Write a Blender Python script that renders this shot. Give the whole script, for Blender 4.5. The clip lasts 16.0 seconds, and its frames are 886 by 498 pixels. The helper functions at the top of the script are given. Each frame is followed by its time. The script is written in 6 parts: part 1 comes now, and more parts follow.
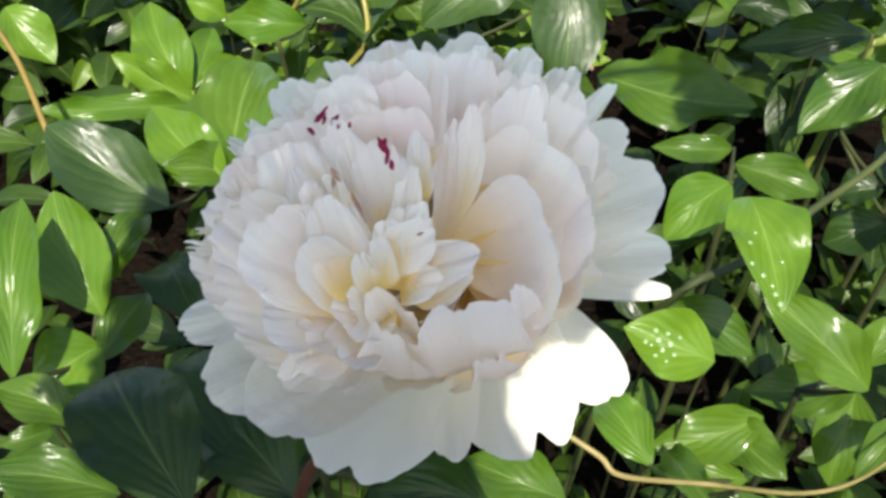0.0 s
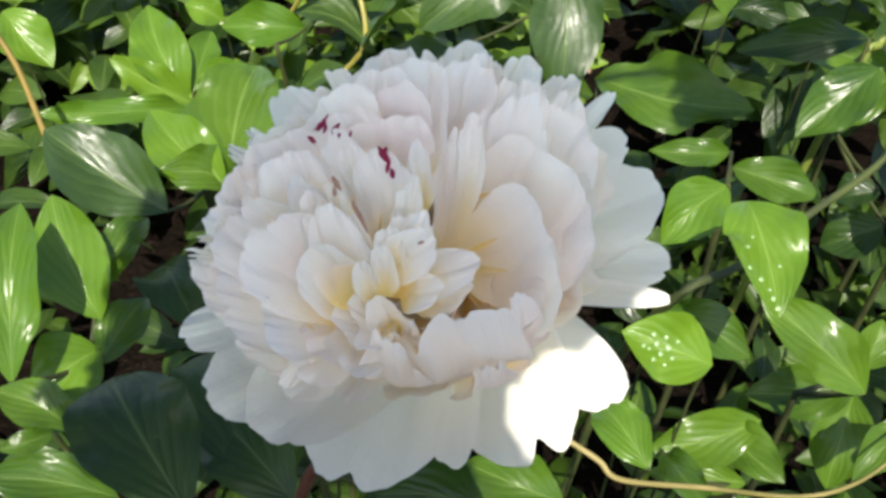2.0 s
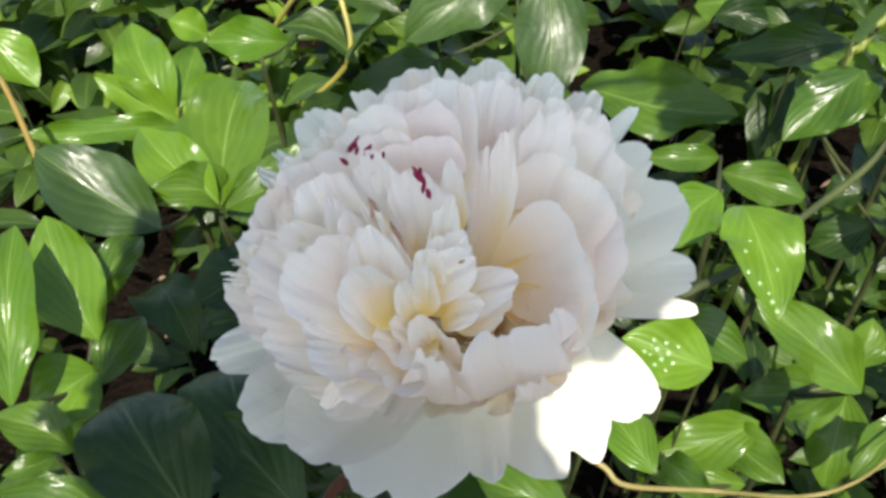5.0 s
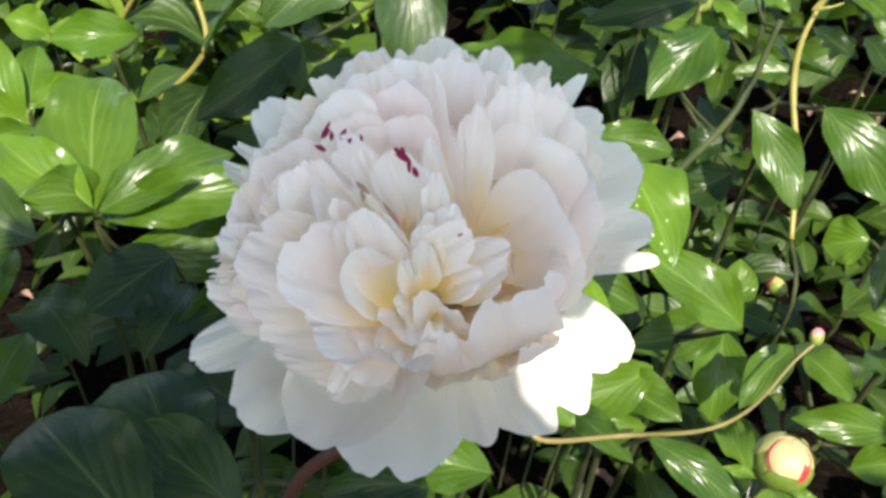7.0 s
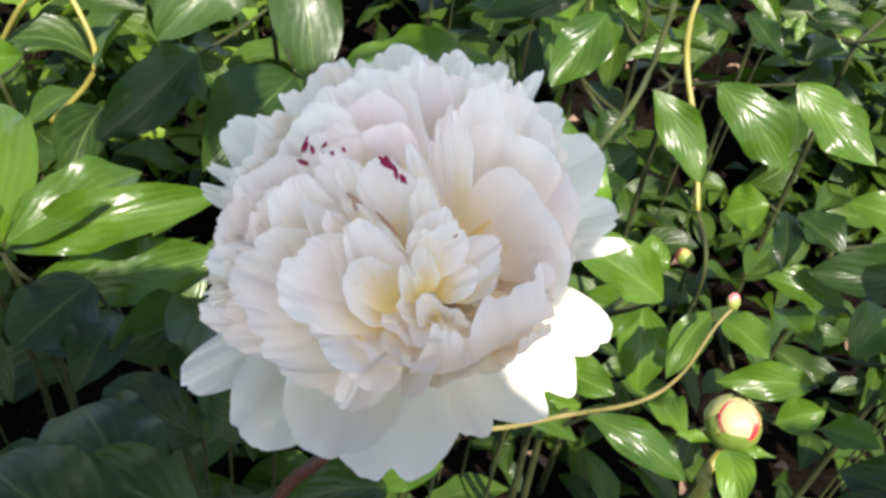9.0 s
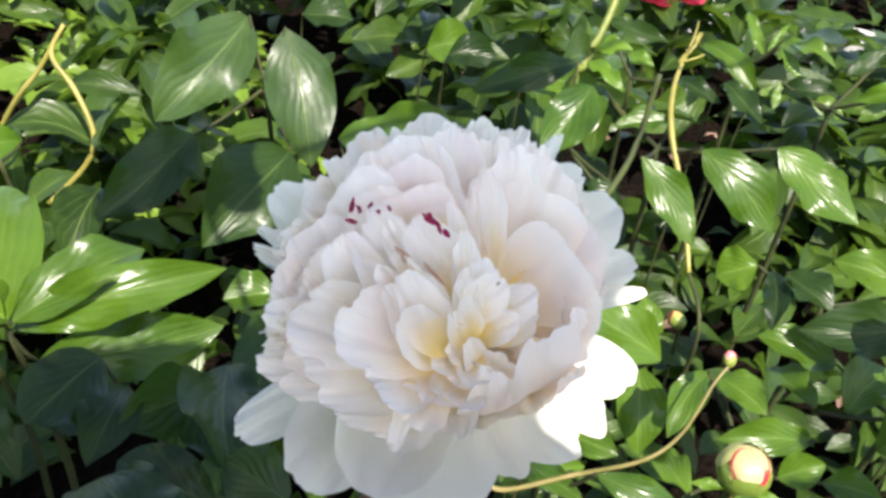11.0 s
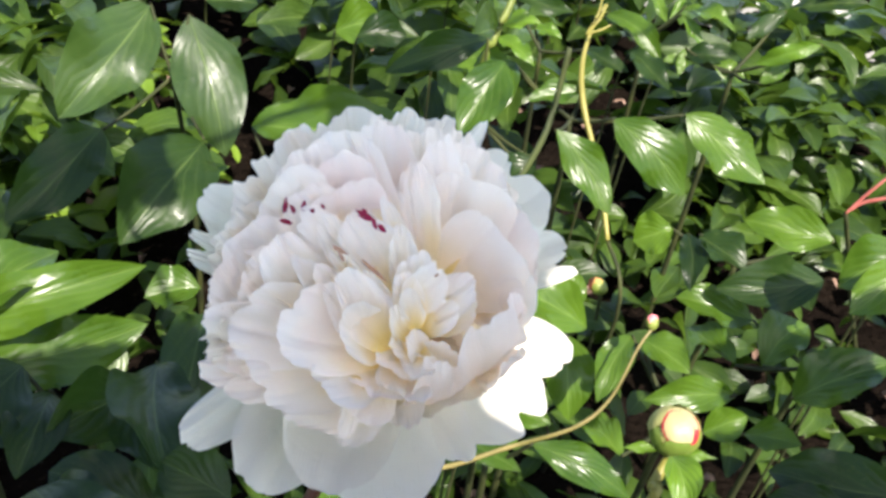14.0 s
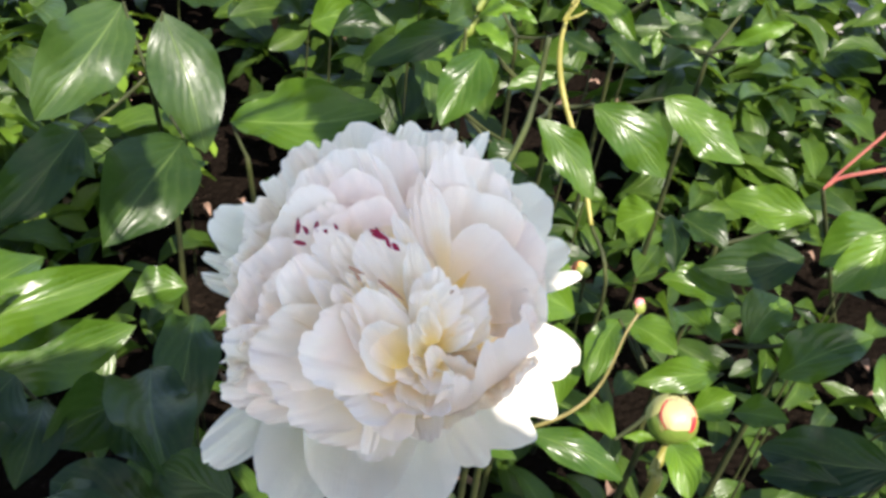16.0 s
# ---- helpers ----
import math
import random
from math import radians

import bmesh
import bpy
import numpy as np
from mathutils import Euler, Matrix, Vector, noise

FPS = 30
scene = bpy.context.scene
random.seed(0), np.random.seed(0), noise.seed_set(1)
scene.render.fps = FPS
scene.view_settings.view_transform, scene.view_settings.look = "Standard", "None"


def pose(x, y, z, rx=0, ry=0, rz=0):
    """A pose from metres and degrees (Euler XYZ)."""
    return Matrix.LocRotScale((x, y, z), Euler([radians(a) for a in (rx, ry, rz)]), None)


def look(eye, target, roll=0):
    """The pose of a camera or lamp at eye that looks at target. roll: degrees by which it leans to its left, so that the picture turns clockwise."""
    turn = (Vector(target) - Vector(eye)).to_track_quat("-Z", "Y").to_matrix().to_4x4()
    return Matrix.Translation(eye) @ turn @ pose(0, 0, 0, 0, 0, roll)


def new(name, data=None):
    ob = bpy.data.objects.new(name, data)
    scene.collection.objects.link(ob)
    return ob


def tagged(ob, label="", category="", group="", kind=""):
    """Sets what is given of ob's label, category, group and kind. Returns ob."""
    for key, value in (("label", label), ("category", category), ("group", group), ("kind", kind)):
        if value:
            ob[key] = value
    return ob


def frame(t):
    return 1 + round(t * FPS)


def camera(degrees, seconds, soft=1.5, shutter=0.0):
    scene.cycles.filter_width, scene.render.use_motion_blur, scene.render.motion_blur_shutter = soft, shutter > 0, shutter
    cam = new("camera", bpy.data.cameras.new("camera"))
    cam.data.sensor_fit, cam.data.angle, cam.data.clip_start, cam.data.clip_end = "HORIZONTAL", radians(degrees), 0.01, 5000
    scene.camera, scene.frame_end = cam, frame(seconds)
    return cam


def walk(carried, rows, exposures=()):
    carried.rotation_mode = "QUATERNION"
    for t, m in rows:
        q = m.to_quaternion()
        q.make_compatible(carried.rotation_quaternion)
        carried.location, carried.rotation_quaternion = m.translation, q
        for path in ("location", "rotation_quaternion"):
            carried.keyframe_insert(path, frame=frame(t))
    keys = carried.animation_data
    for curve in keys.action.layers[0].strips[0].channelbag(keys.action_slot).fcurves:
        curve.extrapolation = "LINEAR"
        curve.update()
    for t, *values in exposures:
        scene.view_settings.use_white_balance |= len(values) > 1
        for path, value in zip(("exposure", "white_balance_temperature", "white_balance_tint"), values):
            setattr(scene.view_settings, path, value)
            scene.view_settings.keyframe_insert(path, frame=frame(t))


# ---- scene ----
cam = camera(51.0, 16.0, soft=3.2)
PATH = [
    (0, (0.026, 0.035, 1.002), (-0.12, 1.553, -0.291), 6.0),
    (0.5, (0.025, 0.034, 1.003), (-0.118, 1.558, -0.284), 6.1),
    (1, (0.026, 0.035, 1.003), (-0.115, 1.559, -0.284), 6.2),
    (1.5, (0.026, 0.036, 1.003), (-0.115, 1.558, -0.286), 6.1),
    (2, (0.025, 0.035, 1.004), (-0.116, 1.557, -0.286), 6.1),
    (2.5, (0.026, 0.035, 1.004), (-0.11, 1.557, -0.287), 6.3),
    (3, (0.024, 0.036, 1.004), (-0.106, 1.558, -0.286), 6.2),
    (5.3, (0.007, 0.032, 1.007), (-0.076, 1.574, -0.265), 5.4),
    (5.5, (0.005, 0.033, 1.006), (-0.03, 1.576, -0.266), 6.0),
    (6, (-0.003, 0.03, 1.007), (0.029, 1.567, -0.272), 5.8),
    (6.5, (-0.017, 0.028, 1.008), (0.096, 1.557, -0.277), 6.5),
    (7, (-0.027, 0.025, 1.007), (0.191, 1.547, -0.272), 7.7),
    (7.5, (-0.036, 0.025, 1.009), (0.252, 1.544, -0.259), 9.8),
    (8, (-0.042, 0.028, 1.008), (0.316, 1.531, -0.262), 9.1),
    (8.5, (-0.048, 0.027, 1.009), (0.378, 1.505, -0.27), 8.9),
    (9, (-0.054, 0.024, 1.01), (0.383, 1.512, -0.252), 7.8),
    (9.5, (-0.063, 0.014, 1.013), (0.373, 1.555, -0.185), 7.5),
    (9.7, (-0.067, 0.013, 1.015), (0.372, 1.571, -0.16), 7.2),
    (12, (-0.077, 0.005, 1.015), (0.433, 1.578, -0.11), 6.6),
    (12.5, (-0.077, 0.005, 1.016), (0.439, 1.57, -0.118), 6.3),
    (13, (-0.078, 0.007, 1.02), (0.467, 1.563, -0.112), 5.7),
    (13.5, (-0.08, 0.009, 1.022), (0.529, 1.537, -0.116), 6.0),
    (14, (-0.082, 0.009, 1.021), (0.565, 1.508, -0.135), 6.7),
    (14.5, (-0.086, 0.009, 1.023), (0.598, 1.49, -0.135), 7.3),
    (15, (-0.09, 0.009, 1.022), (0.597, 1.484, -0.141), 7.1),
    (15.5, (-0.092, 0.011, 1.027), (0.601, 1.477, -0.145), 6.6),
    (16, (-0.093, 0.015, 1.032), (0.597, 1.471, -0.152), 5.8),
]
walk(cam, [(t, look(eye, target, roll)) for t, eye, target, roll in PATH], exposures=[(0.0, 1.38, 6700, 9.5), (3.0, 1.38, 6700, 9.5), (6.0, 1.42, 6750, 10), (8.5, 1.56, 6700, 12.5), (12.5, 1.70, 6650, 14.5), (16.0, 1.65, 6650, 14)])
# ---- light ----
SUN = Vector((0.05, -0.60, 0.80)).normalized()
world = bpy.data.worlds.new("world")
scene.world = world
world.use_nodes = True
sky = world.node_tree.nodes.new("ShaderNodeTexSky")
sky.sky_type, sky.sun_disc = "NISHITA", False
sky.sun_elevation, sky.sun_rotation = math.asin(SUN.z), math.atan2(SUN.x, SUN.y)
back = world.node_tree.nodes["Background"]
world.node_tree.links.new(sky.outputs[0], back.inputs[0])
back.inputs[1].default_value = 0.14
sun = new("sun", bpy.data.lights.new("sun", "SUN"))
sun.data.energy, sun.data.angle, sun.data.color = 5.0, radians(0.4), (1.0, 0.95, 0.86)
sun.matrix_world = look(SUN * 5, (0, 0, 0))


# ---- materials ----
def shader(name):
    m = bpy.data.materials.new(name)
    m.use_nodes = True
    nt = m.node_tree
    nt.nodes.clear()

    def node(kind, sets=()):
        n = nt.nodes.new("ShaderNode" + kind)
        for key, v in dict(sets).items():
            if isinstance(v, bpy.types.NodeSocket):
                nt.links.new(v, n.inputs[key])
            else:
                n.inputs[key].default_value = v
        return n

    def ramp(fac, *stops):
        n = nt.nodes.new("ShaderNodeValToRGB")
        e = n.color_ramp.elements
        e[0].position, e[0].color = stops[0][0], (*stops[0][1], 1)
        e[1].position, e[1].color = stops[-1][0], (*stops[-1][1], 1)
        for p, c in stops[1:-1]:
            e.new(p).color = (*c, 1)
        nt.links.new(fac, n.inputs[0])
        return n.outputs[0]

    def mix(fac, a, b, blend="MIX"):
        n = nt.nodes.new("ShaderNodeMix")
        n.data_type, n.blend_type = "RGBA", blend
        for key, v in ((0, fac), (6, a), (7, b)):
            if isinstance(v, bpy.types.NodeSocket):
                nt.links.new(v, n.inputs[key])
            else:
                n.inputs[key].default_value = v if key == 0 else (*v, 1)
        return n.outputs[2]

    def math_(op, a, b=0.0, c=0.0):
        n = nt.nodes.new("ShaderNodeMath")
        n.operation = op
        for i, v in enumerate((a, b, c)):
            if isinstance(v, bpy.types.NodeSocket):
                nt.links.new(v, n.inputs[i])
            else:
                n.inputs[i].default_value = v
        return n.outputs[0]

    out = nt.nodes.new("ShaderNodeOutputMaterial")

    def finish(sock):
        nt.links.new(sock, out.inputs[0])
        return m

    return node, ramp, mix, math_, finish


def leaf_material(name, dark, light, rough, veins, through_colour, island=False, shine=0.30):
    """A glossy leaf with a pale midrib and curved side veins; u runs along the leaf, v across it."""
    node, ramp, mix, math_, finish = shader(name)
    uv = node("UVMap")
    sep = node("SeparateXYZ", {0: uv.outputs[0]})
    u, v = sep.outputs[0], sep.outputs[1]
    across = math_("ABSOLUTE", math_("SUBTRACT", v, 0.5))
    rnd = node("NewGeometry").outputs["Random Per Island"] if island else node("ObjectInfo").outputs["Random"]
    tex = node("TexCoord")
    blot = node("TexNoise", {"Vector": tex.outputs["Object"], "Scale": 28.0, "Detail": 4.0})
    fine = node("TexNoise", {"Vector": tex.outputs["Object"], "Scale": 420.0, "Detail": 3.0})
    # side veins sweep forward towards the tip
    phase = math_("SUBTRACT", u, math_("MULTIPLY", math_("POWER", across, 0.8), 1.5))
    wave = math_("SINE", math_("ADD", math_("MULTIPLY", phase, 27.0), math_("MULTIPLY", blot.outputs[0], 10.0)))
    soft_ = node("TexNoise", {"Vector": tex.outputs["Object"], "Scale": 60.0, "Detail": 2.0})
    vein = math_("POWER", math_("MULTIPLY_ADD", wave, 0.5, 0.5), 6.0)
    vein = math_("MULTIPLY", vein, math_("SUBTRACT", 1.0, math_("MULTIPLY", across, 1.6)))
    rib = math_("SUBTRACT", 1.0, math_("SMOOTH_MIN", math_("MULTIPLY", across, 38.0), 1.0, 0.2))
    rib = math_("MAXIMUM", rib, 0.0)
    tone = math_("ADD", math_("MULTIPLY", rnd, 0.62), math_("MULTIPLY_ADD", blot.outputs[0], 0.9, -0.28))
    col = ramp(tone, (0.0, dark), (0.55, tuple((a + b) / 2 for a, b in zip(dark, light))), (1.0, light))
    col = mix(math_("MULTIPLY", math_("MAXIMUM", math_("MULTIPLY", vein, 0.07), math_("MULTIPLY", rib, 0.26)), veins), col, (0.26, 0.36, 0.10))
    col = mix(math_("MULTIPLY", math_("GREATER_THAN", fine.outputs[0], 0.66), 0.18), col, (0.16, 0.15, 0.05))
    height = math_("ADD", math_("ADD", math_("MULTIPLY", wave, -0.24), math_("MULTIPLY", soft_.outputs[0], 1.3)), math_("ADD", math_("MULTIPLY", rib, -0.9), math_("MULTIPLY", fine.outputs[0], 0.22)))
    bump = node("Bump", {"Height": height, "Strength": 0.32, "Distance": 0.002})
    rg = math_("MULTIPLY_ADD", blot.outputs[0], 0.22, rough - 0.11)
    face = node("BsdfPrincipled", {"Base Color": col, "Roughness": rg, "IOR": 1.45, "Specular IOR Level": shine, "Coat Weight": 0.06, "Coat Roughness": 0.16, "Normal": bump.outputs[0], "Coat Normal": bump.outputs[0]})
    thr = node("BsdfTranslucent", {"Color": mix(0.5, col, through_colour), "Normal": bump.outputs[0]})
    both = node("MixShader", {0: 0.24, 1: face.outputs[0], 2: thr.outputs[0]})
    return finish(both.outputs[0])


def petal_material(name, heart, body, rim, blush, sheer=0.05):
    """A thin silky petal: cream at the base, white at the rim; u runs along the petal, v across it."""
    node, ramp, mix, math_, finish = shader(name)
    uv = node("UVMap")
    sep = node("SeparateXYZ", {0: uv.outputs[0]})
    u, v = sep.outputs[0], sep.outputs[1]
    tex = node("TexCoord")
    rnd = node("ObjectInfo").outputs["Random"]
    cloud = node("TexNoise", {"Vector": tex.outputs["Object"], "Scale": 38.0, "Detail": 3.0})
    grain = node("TexNoise", {"Vector": node("Mapping", {0: uv.outputs[0], 3: (4.0, 75.0, 1.0)}).outputs[0], "Scale": 1.0, "Detail": 4.0})
    along = math_("ADD", u, math_("MULTIPLY_ADD", cloud.outputs[0], 0.30, -0.15))
    col = ramp(along, (0.10, heart), (0.58, body), (0.92, rim))
    pink = math_("MULTIPLY", math_("MULTIPLY", rnd, ramp(cloud.outputs[0], (0.42, (0, 0, 0)), (0.68, (1, 1, 1)))), blush)
    col = mix(pink, col, (0.968, 0.815, 0.755))
    col = mix(math_("MULTIPLY", math_("SUBTRACT", grain.outputs[0], 0.42), 0.25), col, tuple(c * 0.86 for c in body))
    tone = math_("MULTIPLY_ADD", rnd, 0.07, 0.955)
    col = mix(1.0, col, node("CombineColor", {0: tone, 1: tone, 2: tone}).outputs[0], "MULTIPLY")
    crease = node("TexNoise", {"Vector": tex.outputs["Object"], "Scale": 160.0, "Detail": 3.0})
    bump = node("Bump", {"Height": math_("ADD", math_("MULTIPLY", grain.outputs[0], 0.55), crease.outputs[0]), "Strength": 0.5, "Distance": 0.0013})
    face = node("BsdfPrincipled", {"Base Color": col, "Roughness": 0.62, "Specular IOR Level": 0.28, "Sheen Weight": 0.12, "Normal": bump.outputs[0]})
    thr = node("BsdfTranslucent", {"Color": mix(0.28, col, heart), "Normal": bump.outputs[0]})
    both = node("MixShader", {0: 0.50, 1: face.outputs[0], 2: thr.outputs[0]})
    thin = node("MixShader", {0: sheer, 1: both.outputs[0], 2: node("BsdfTransparent").outputs[0]})
    return finish(thin.outputs[0])


def stalk_material(name, a, b, rough=0.45):
    node, ramp, mix, math_, finish = shader(name)
    tex = node("TexCoord")
    n1 = node("TexNoise", {"Vector": tex.outputs["Object"], "Scale": 22.0, "Detail": 5.0})
    n2 = node("TexNoise", {"Vector": tex.outputs["Object"], "Scale": 300.0, "Detail": 2.0})
    col = ramp(n1.outputs[0], (0.36, a), (0.64, b))
    bump = node("Bump", {"Height": n2.outputs[0], "Strength": 0.24, "Distance": 0.0013})
    return finish(node("BsdfPrincipled", {"Base Color": col, "Roughness": rough, "Specular IOR Level": 0.3, "Normal": bump.outputs[0]}).outputs[0])


def soil_material():
    node, ramp, mix, math_, finish = shader("shade_darkened_soil")
    tex = node("TexCoord")
    n1 = node("TexNoise", {"Vector": tex.outputs["Object"], "Scale": 6.0, "Detail": 8.0, "Roughness": 0.7})
    n2 = node("TexNoise", {"Vector": tex.outputs["Object"], "Scale": 90.0, "Detail": 6.0, "Roughness": 0.7})
    v = node("TexVoronoi", {"Vector": tex.outputs["Object"], "Scale": 70.0})
    # near-black tones: deep shade between the leaves is put into the soil colour
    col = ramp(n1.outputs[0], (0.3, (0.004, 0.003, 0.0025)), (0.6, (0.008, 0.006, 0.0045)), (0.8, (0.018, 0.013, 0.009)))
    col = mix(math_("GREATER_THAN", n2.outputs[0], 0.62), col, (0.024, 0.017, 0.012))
    h = math_("ADD", n2.outputs[0], math_("MULTIPLY", v.outputs[0], -0.8))
    bump = node("Bump", {"Height": h, "Strength": 0.9, "Distance": 0.012})
    return finish(node("BsdfPrincipled", {"Base Color": col, "Roughness": 0.95, "Specular IOR Level": 0.0, "Normal": bump.outputs[0]}).outputs[0])


# Dark default leaf: shade on the leaflets is put into its colour.
LEAF = leaf_material("shade_toned_leaf", (0.003, 0.0095, 0.003), (0.020, 0.042, 0.007), 0.36, 0.6, (0.18, 0.36, 0.04), shine=0.2)
# Lighter greens for sunlit leaflets, with the sunlight put into the colour.
LEAF_BRIGHT = leaf_material("bright_sun_toned_leaf", (0.030, 0.074, 0.005), (0.082, 0.150, 0.010), 0.32, 1.0, (0.32, 0.52, 0.03))
LEAF_MID = leaf_material("mid_sun_toned_leaf", (0.017, 0.043, 0.004), (0.062, 0.115, 0.008), 0.31, 1.0, (0.28, 0.48, 0.03))
# Waxy gloss, with a green also darkened to carry shade.
LEAF_SHEEN = leaf_material("waxy_shade_toned_leaf", (0.007, 0.019, 0.004), (0.028, 0.056, 0.008), 0.44, 0.8, (0.20, 0.38, 0.04), shine=0.45)
LEAF_FIELD = leaf_material("field_leaf", (0.004, 0.012, 0.003), (0.042, 0.080, 0.008), 0.37, 1.0, (0.24, 0.42, 0.03), island=True, shine=0.22)
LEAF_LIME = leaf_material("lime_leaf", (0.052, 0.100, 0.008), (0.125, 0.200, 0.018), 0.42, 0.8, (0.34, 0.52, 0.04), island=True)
PETAL_GUARD = petal_material("guard_petal", (0.90, 0.86, 0.63), (0.915, 0.88, 0.76), (0.925, 0.89, 0.80), 0.1, 0.02)
PETAL_INNER = petal_material("inner_petal", (0.97, 0.73, 0.24), (0.97, 0.905, 0.785), (0.975, 0.93, 0.87), 0.9, 0.03)
PETAL_PINK = petal_material("blush_petal", (0.97, 0.76, 0.34), (0.97, 0.885, 0.79), (0.972, 0.91, 0.855), 1.1, 0.03)
CREVICE = stalk_material("tan_red_fold", (0.28, 0.09, 0.055), (0.46, 0.30, 0.18), 0.7)
CRIMSON = stalk_material("crimson_fleck", (0.16, 0.002, 0.018), (0.32, 0.008, 0.05), 0.6)
STEM_GREEN = stalk_material("green_stem", (0.012, 0.016, 0.003), (0.030, 0.035, 0.006), 0.75)
STEM_STRAW = stalk_material("olive_straw_stem", (0.085, 0.075, 0.018), (0.17, 0.135, 0.05))
STEM_OLIVE = stalk_material("olive_green_stem", (0.017, 0.024, 0.004), (0.036, 0.046, 0.008), 0.7)
STEM_AMBER = stalk_material("amber_stem", (0.085, 0.062, 0.008), (0.135, 0.092, 0.015), 0.6)
STEM_LIME = stalk_material("lime_stem", (0.075, 0.10, 0.015), (0.12, 0.14, 0.025))
STEM_YELLOW = stalk_material("straw_green_stem", (0.13, 0.118, 0.02), (0.20, 0.178, 0.04))
STEM_RED = stalk_material("red_brown_stem", (0.045, 0.016, 0.010), (0.085, 0.032, 0.02))
BUD_GREEN = stalk_material("bud_sepal", (0.08, 0.12, 0.018), (0.16, 0.18, 0.035))
BUD_EDGE = stalk_material("bud_petal_edge", (0.26, 0.008, 0.02), (0.42, 0.07, 0.03))
BUD_PINK = stalk_material("pink_bud_tip", (0.55, 0.07, 0.11), (0.60, 0.26, 0.22))
STEM_PINK = stalk_material("pink_stem", (0.22, 0.05, 0.04), (0.30, 0.10, 0.07))
BUD_TIP = stalk_material("red_yellow_bud_tip", (0.38, 0.07, 0.04), (0.46, 0.32, 0.08))
BUD_CREAM = stalk_material("bud_petal", (0.24, 0.23, 0.07), (0.40, 0.34, 0.16))
BUD_PALE = stalk_material("pale_bud_patch", (0.26, 0.22, 0.10), (0.40, 0.30, 0.22))
LITTER = stalk_material("dry_leaf", (0.07, 0.04, 0.028), (0.22, 0.14, 0.10), 0.8)
STONE = stalk_material("pale_concrete", (0.30, 0.29, 0.28), (0.42, 0.41, 0.40), 0.9)
RED_PETAL = petal_material("red_petal", (0.30, 0.01, 0.03), (0.48, 0.02, 0.06), (0.55, 0.05, 0.10), 0.0)
SOIL = soil_material()


def dew_material():
    node, ramp, mix, math_, finish = shader("dew")
    return finish(node("BsdfPrincipled", {"Base Color": (0.16, 0.24, 0.09, 1), "Roughness": 0.12, "Specular IOR Level": 0.9, "Coat Weight": 1.0, "Coat Roughness": 0.03}).outputs[0])


DEW = dew_material()


# ---- mesh helpers ----
def mesh_of(name, verts, faces, material, uvs=None, smooth=True):
    me = bpy.data.meshes.new(name)
    me.from_pydata([tuple(v) for v in verts], [], faces)
    if uvs is not None:
        layer = me.uv_layers.new(name="UVMap")
        index = np.empty(len(me.loops), dtype=np.int32)
        me.loops.foreach_get("vertex_index", index)
        layer.data.foreach_set("uv", np.asarray(uvs, dtype=np.float32)[index].ravel())
    if smooth:
        me.polygons.foreach_set("use_smooth", [True] * len(me.polygons))
    me.materials.append(material)
    me.update()
    return me


def part(name, me, parent, label=""):
    ob = new(name, me)
    ob.parent = parent
    return tagged(ob, label) if label else ob


def thing(name, label, category, place=(0, 0, 0), group="", kind=""):
    ob = new(name)
    ob.location = place
    ob.empty_display_size = 0.02
    return tagged(ob, label, category, group, kind)


def grid_faces(nu, nv, off=0):
    return [(off + i * nv + j, off + i * nv + j + 1, off + (i + 1) * nv + j + 1, off + (i + 1) * nv + j)
            for i in range(nu - 1) for j in range(nv - 1)]


def unit(v):
    v = np.asarray(v, float)
    return v / max(np.linalg.norm(v), 1e-9)


def leaf_points(base, tip, width, face, arch=0.10, fold=0.28, wave=0.05, seed=0, nu=15, nv=9, broad=0.45, full=0.78):
    """Points of a lance-shaped leaf from base to tip. face: the way its upper side looks; arch: its bow, in lengths;
    fold: how far the two halves rise from the midrib; full: small for a blunt, rounded outline."""
    rs = np.random.RandomState(seed)
    base, tip = np.asarray(base, float), np.asarray(tip, float)
    axis = tip - base
    length = np.linalg.norm(axis)
    axis = axis / length
    up = unit(np.asarray(face, float) - axis * np.dot(face, axis))
    side = np.cross(axis, up)
    u = np.linspace(0, 1, nu)[:, None]
    v = np.linspace(-1, 1, nv)[None, :]
    p = math.log(0.5) / math.log(min(0.62, broad + 0.05))
    w = np.sin(np.pi * u ** p) ** full * (1 - 0.16 * u ** 3)
    w = np.maximum(w, 0.012)
    skew = rs.uniform(-0.06, 0.06)
    ph = rs.uniform(0, 6.28, 4)
    rise = 4 * arch * u * (1 - u) + fold * w * np.abs(v) ** 1.3 * width / length - 0.10 * fold * w * v ** 2
    rise = rise + wave * np.abs(v) ** 2 * w * np.sin(u * (9 + 4 * rs.rand()) + ph[0] + 1.5 * np.sign(v)) + 0.5 * wave * np.sin(5 * u + ph[1])
    rise = rise - rs.uniform(-0.03, 0.12) * u ** 2.2 + rs.uniform(-0.55, 0.55) * u * v * w * width / 2 / length
    rise = rise + 0.35 * wave * np.abs(v) ** 3 * w * np.sin(23 * u + ph[2] + 2 * v)
    bend = skew * np.sin(np.pi * u) * length
    pts = base + axis * (u * length)[..., None] + side * ((v * w * width / 2 + bend))[..., None] + up * (rise * length)[..., None]
    uv = np.stack(np.broadcast_arrays(u, (v + 1) / 2), -1)
    return pts.reshape(-1, 3), uv.reshape(-1, 2)


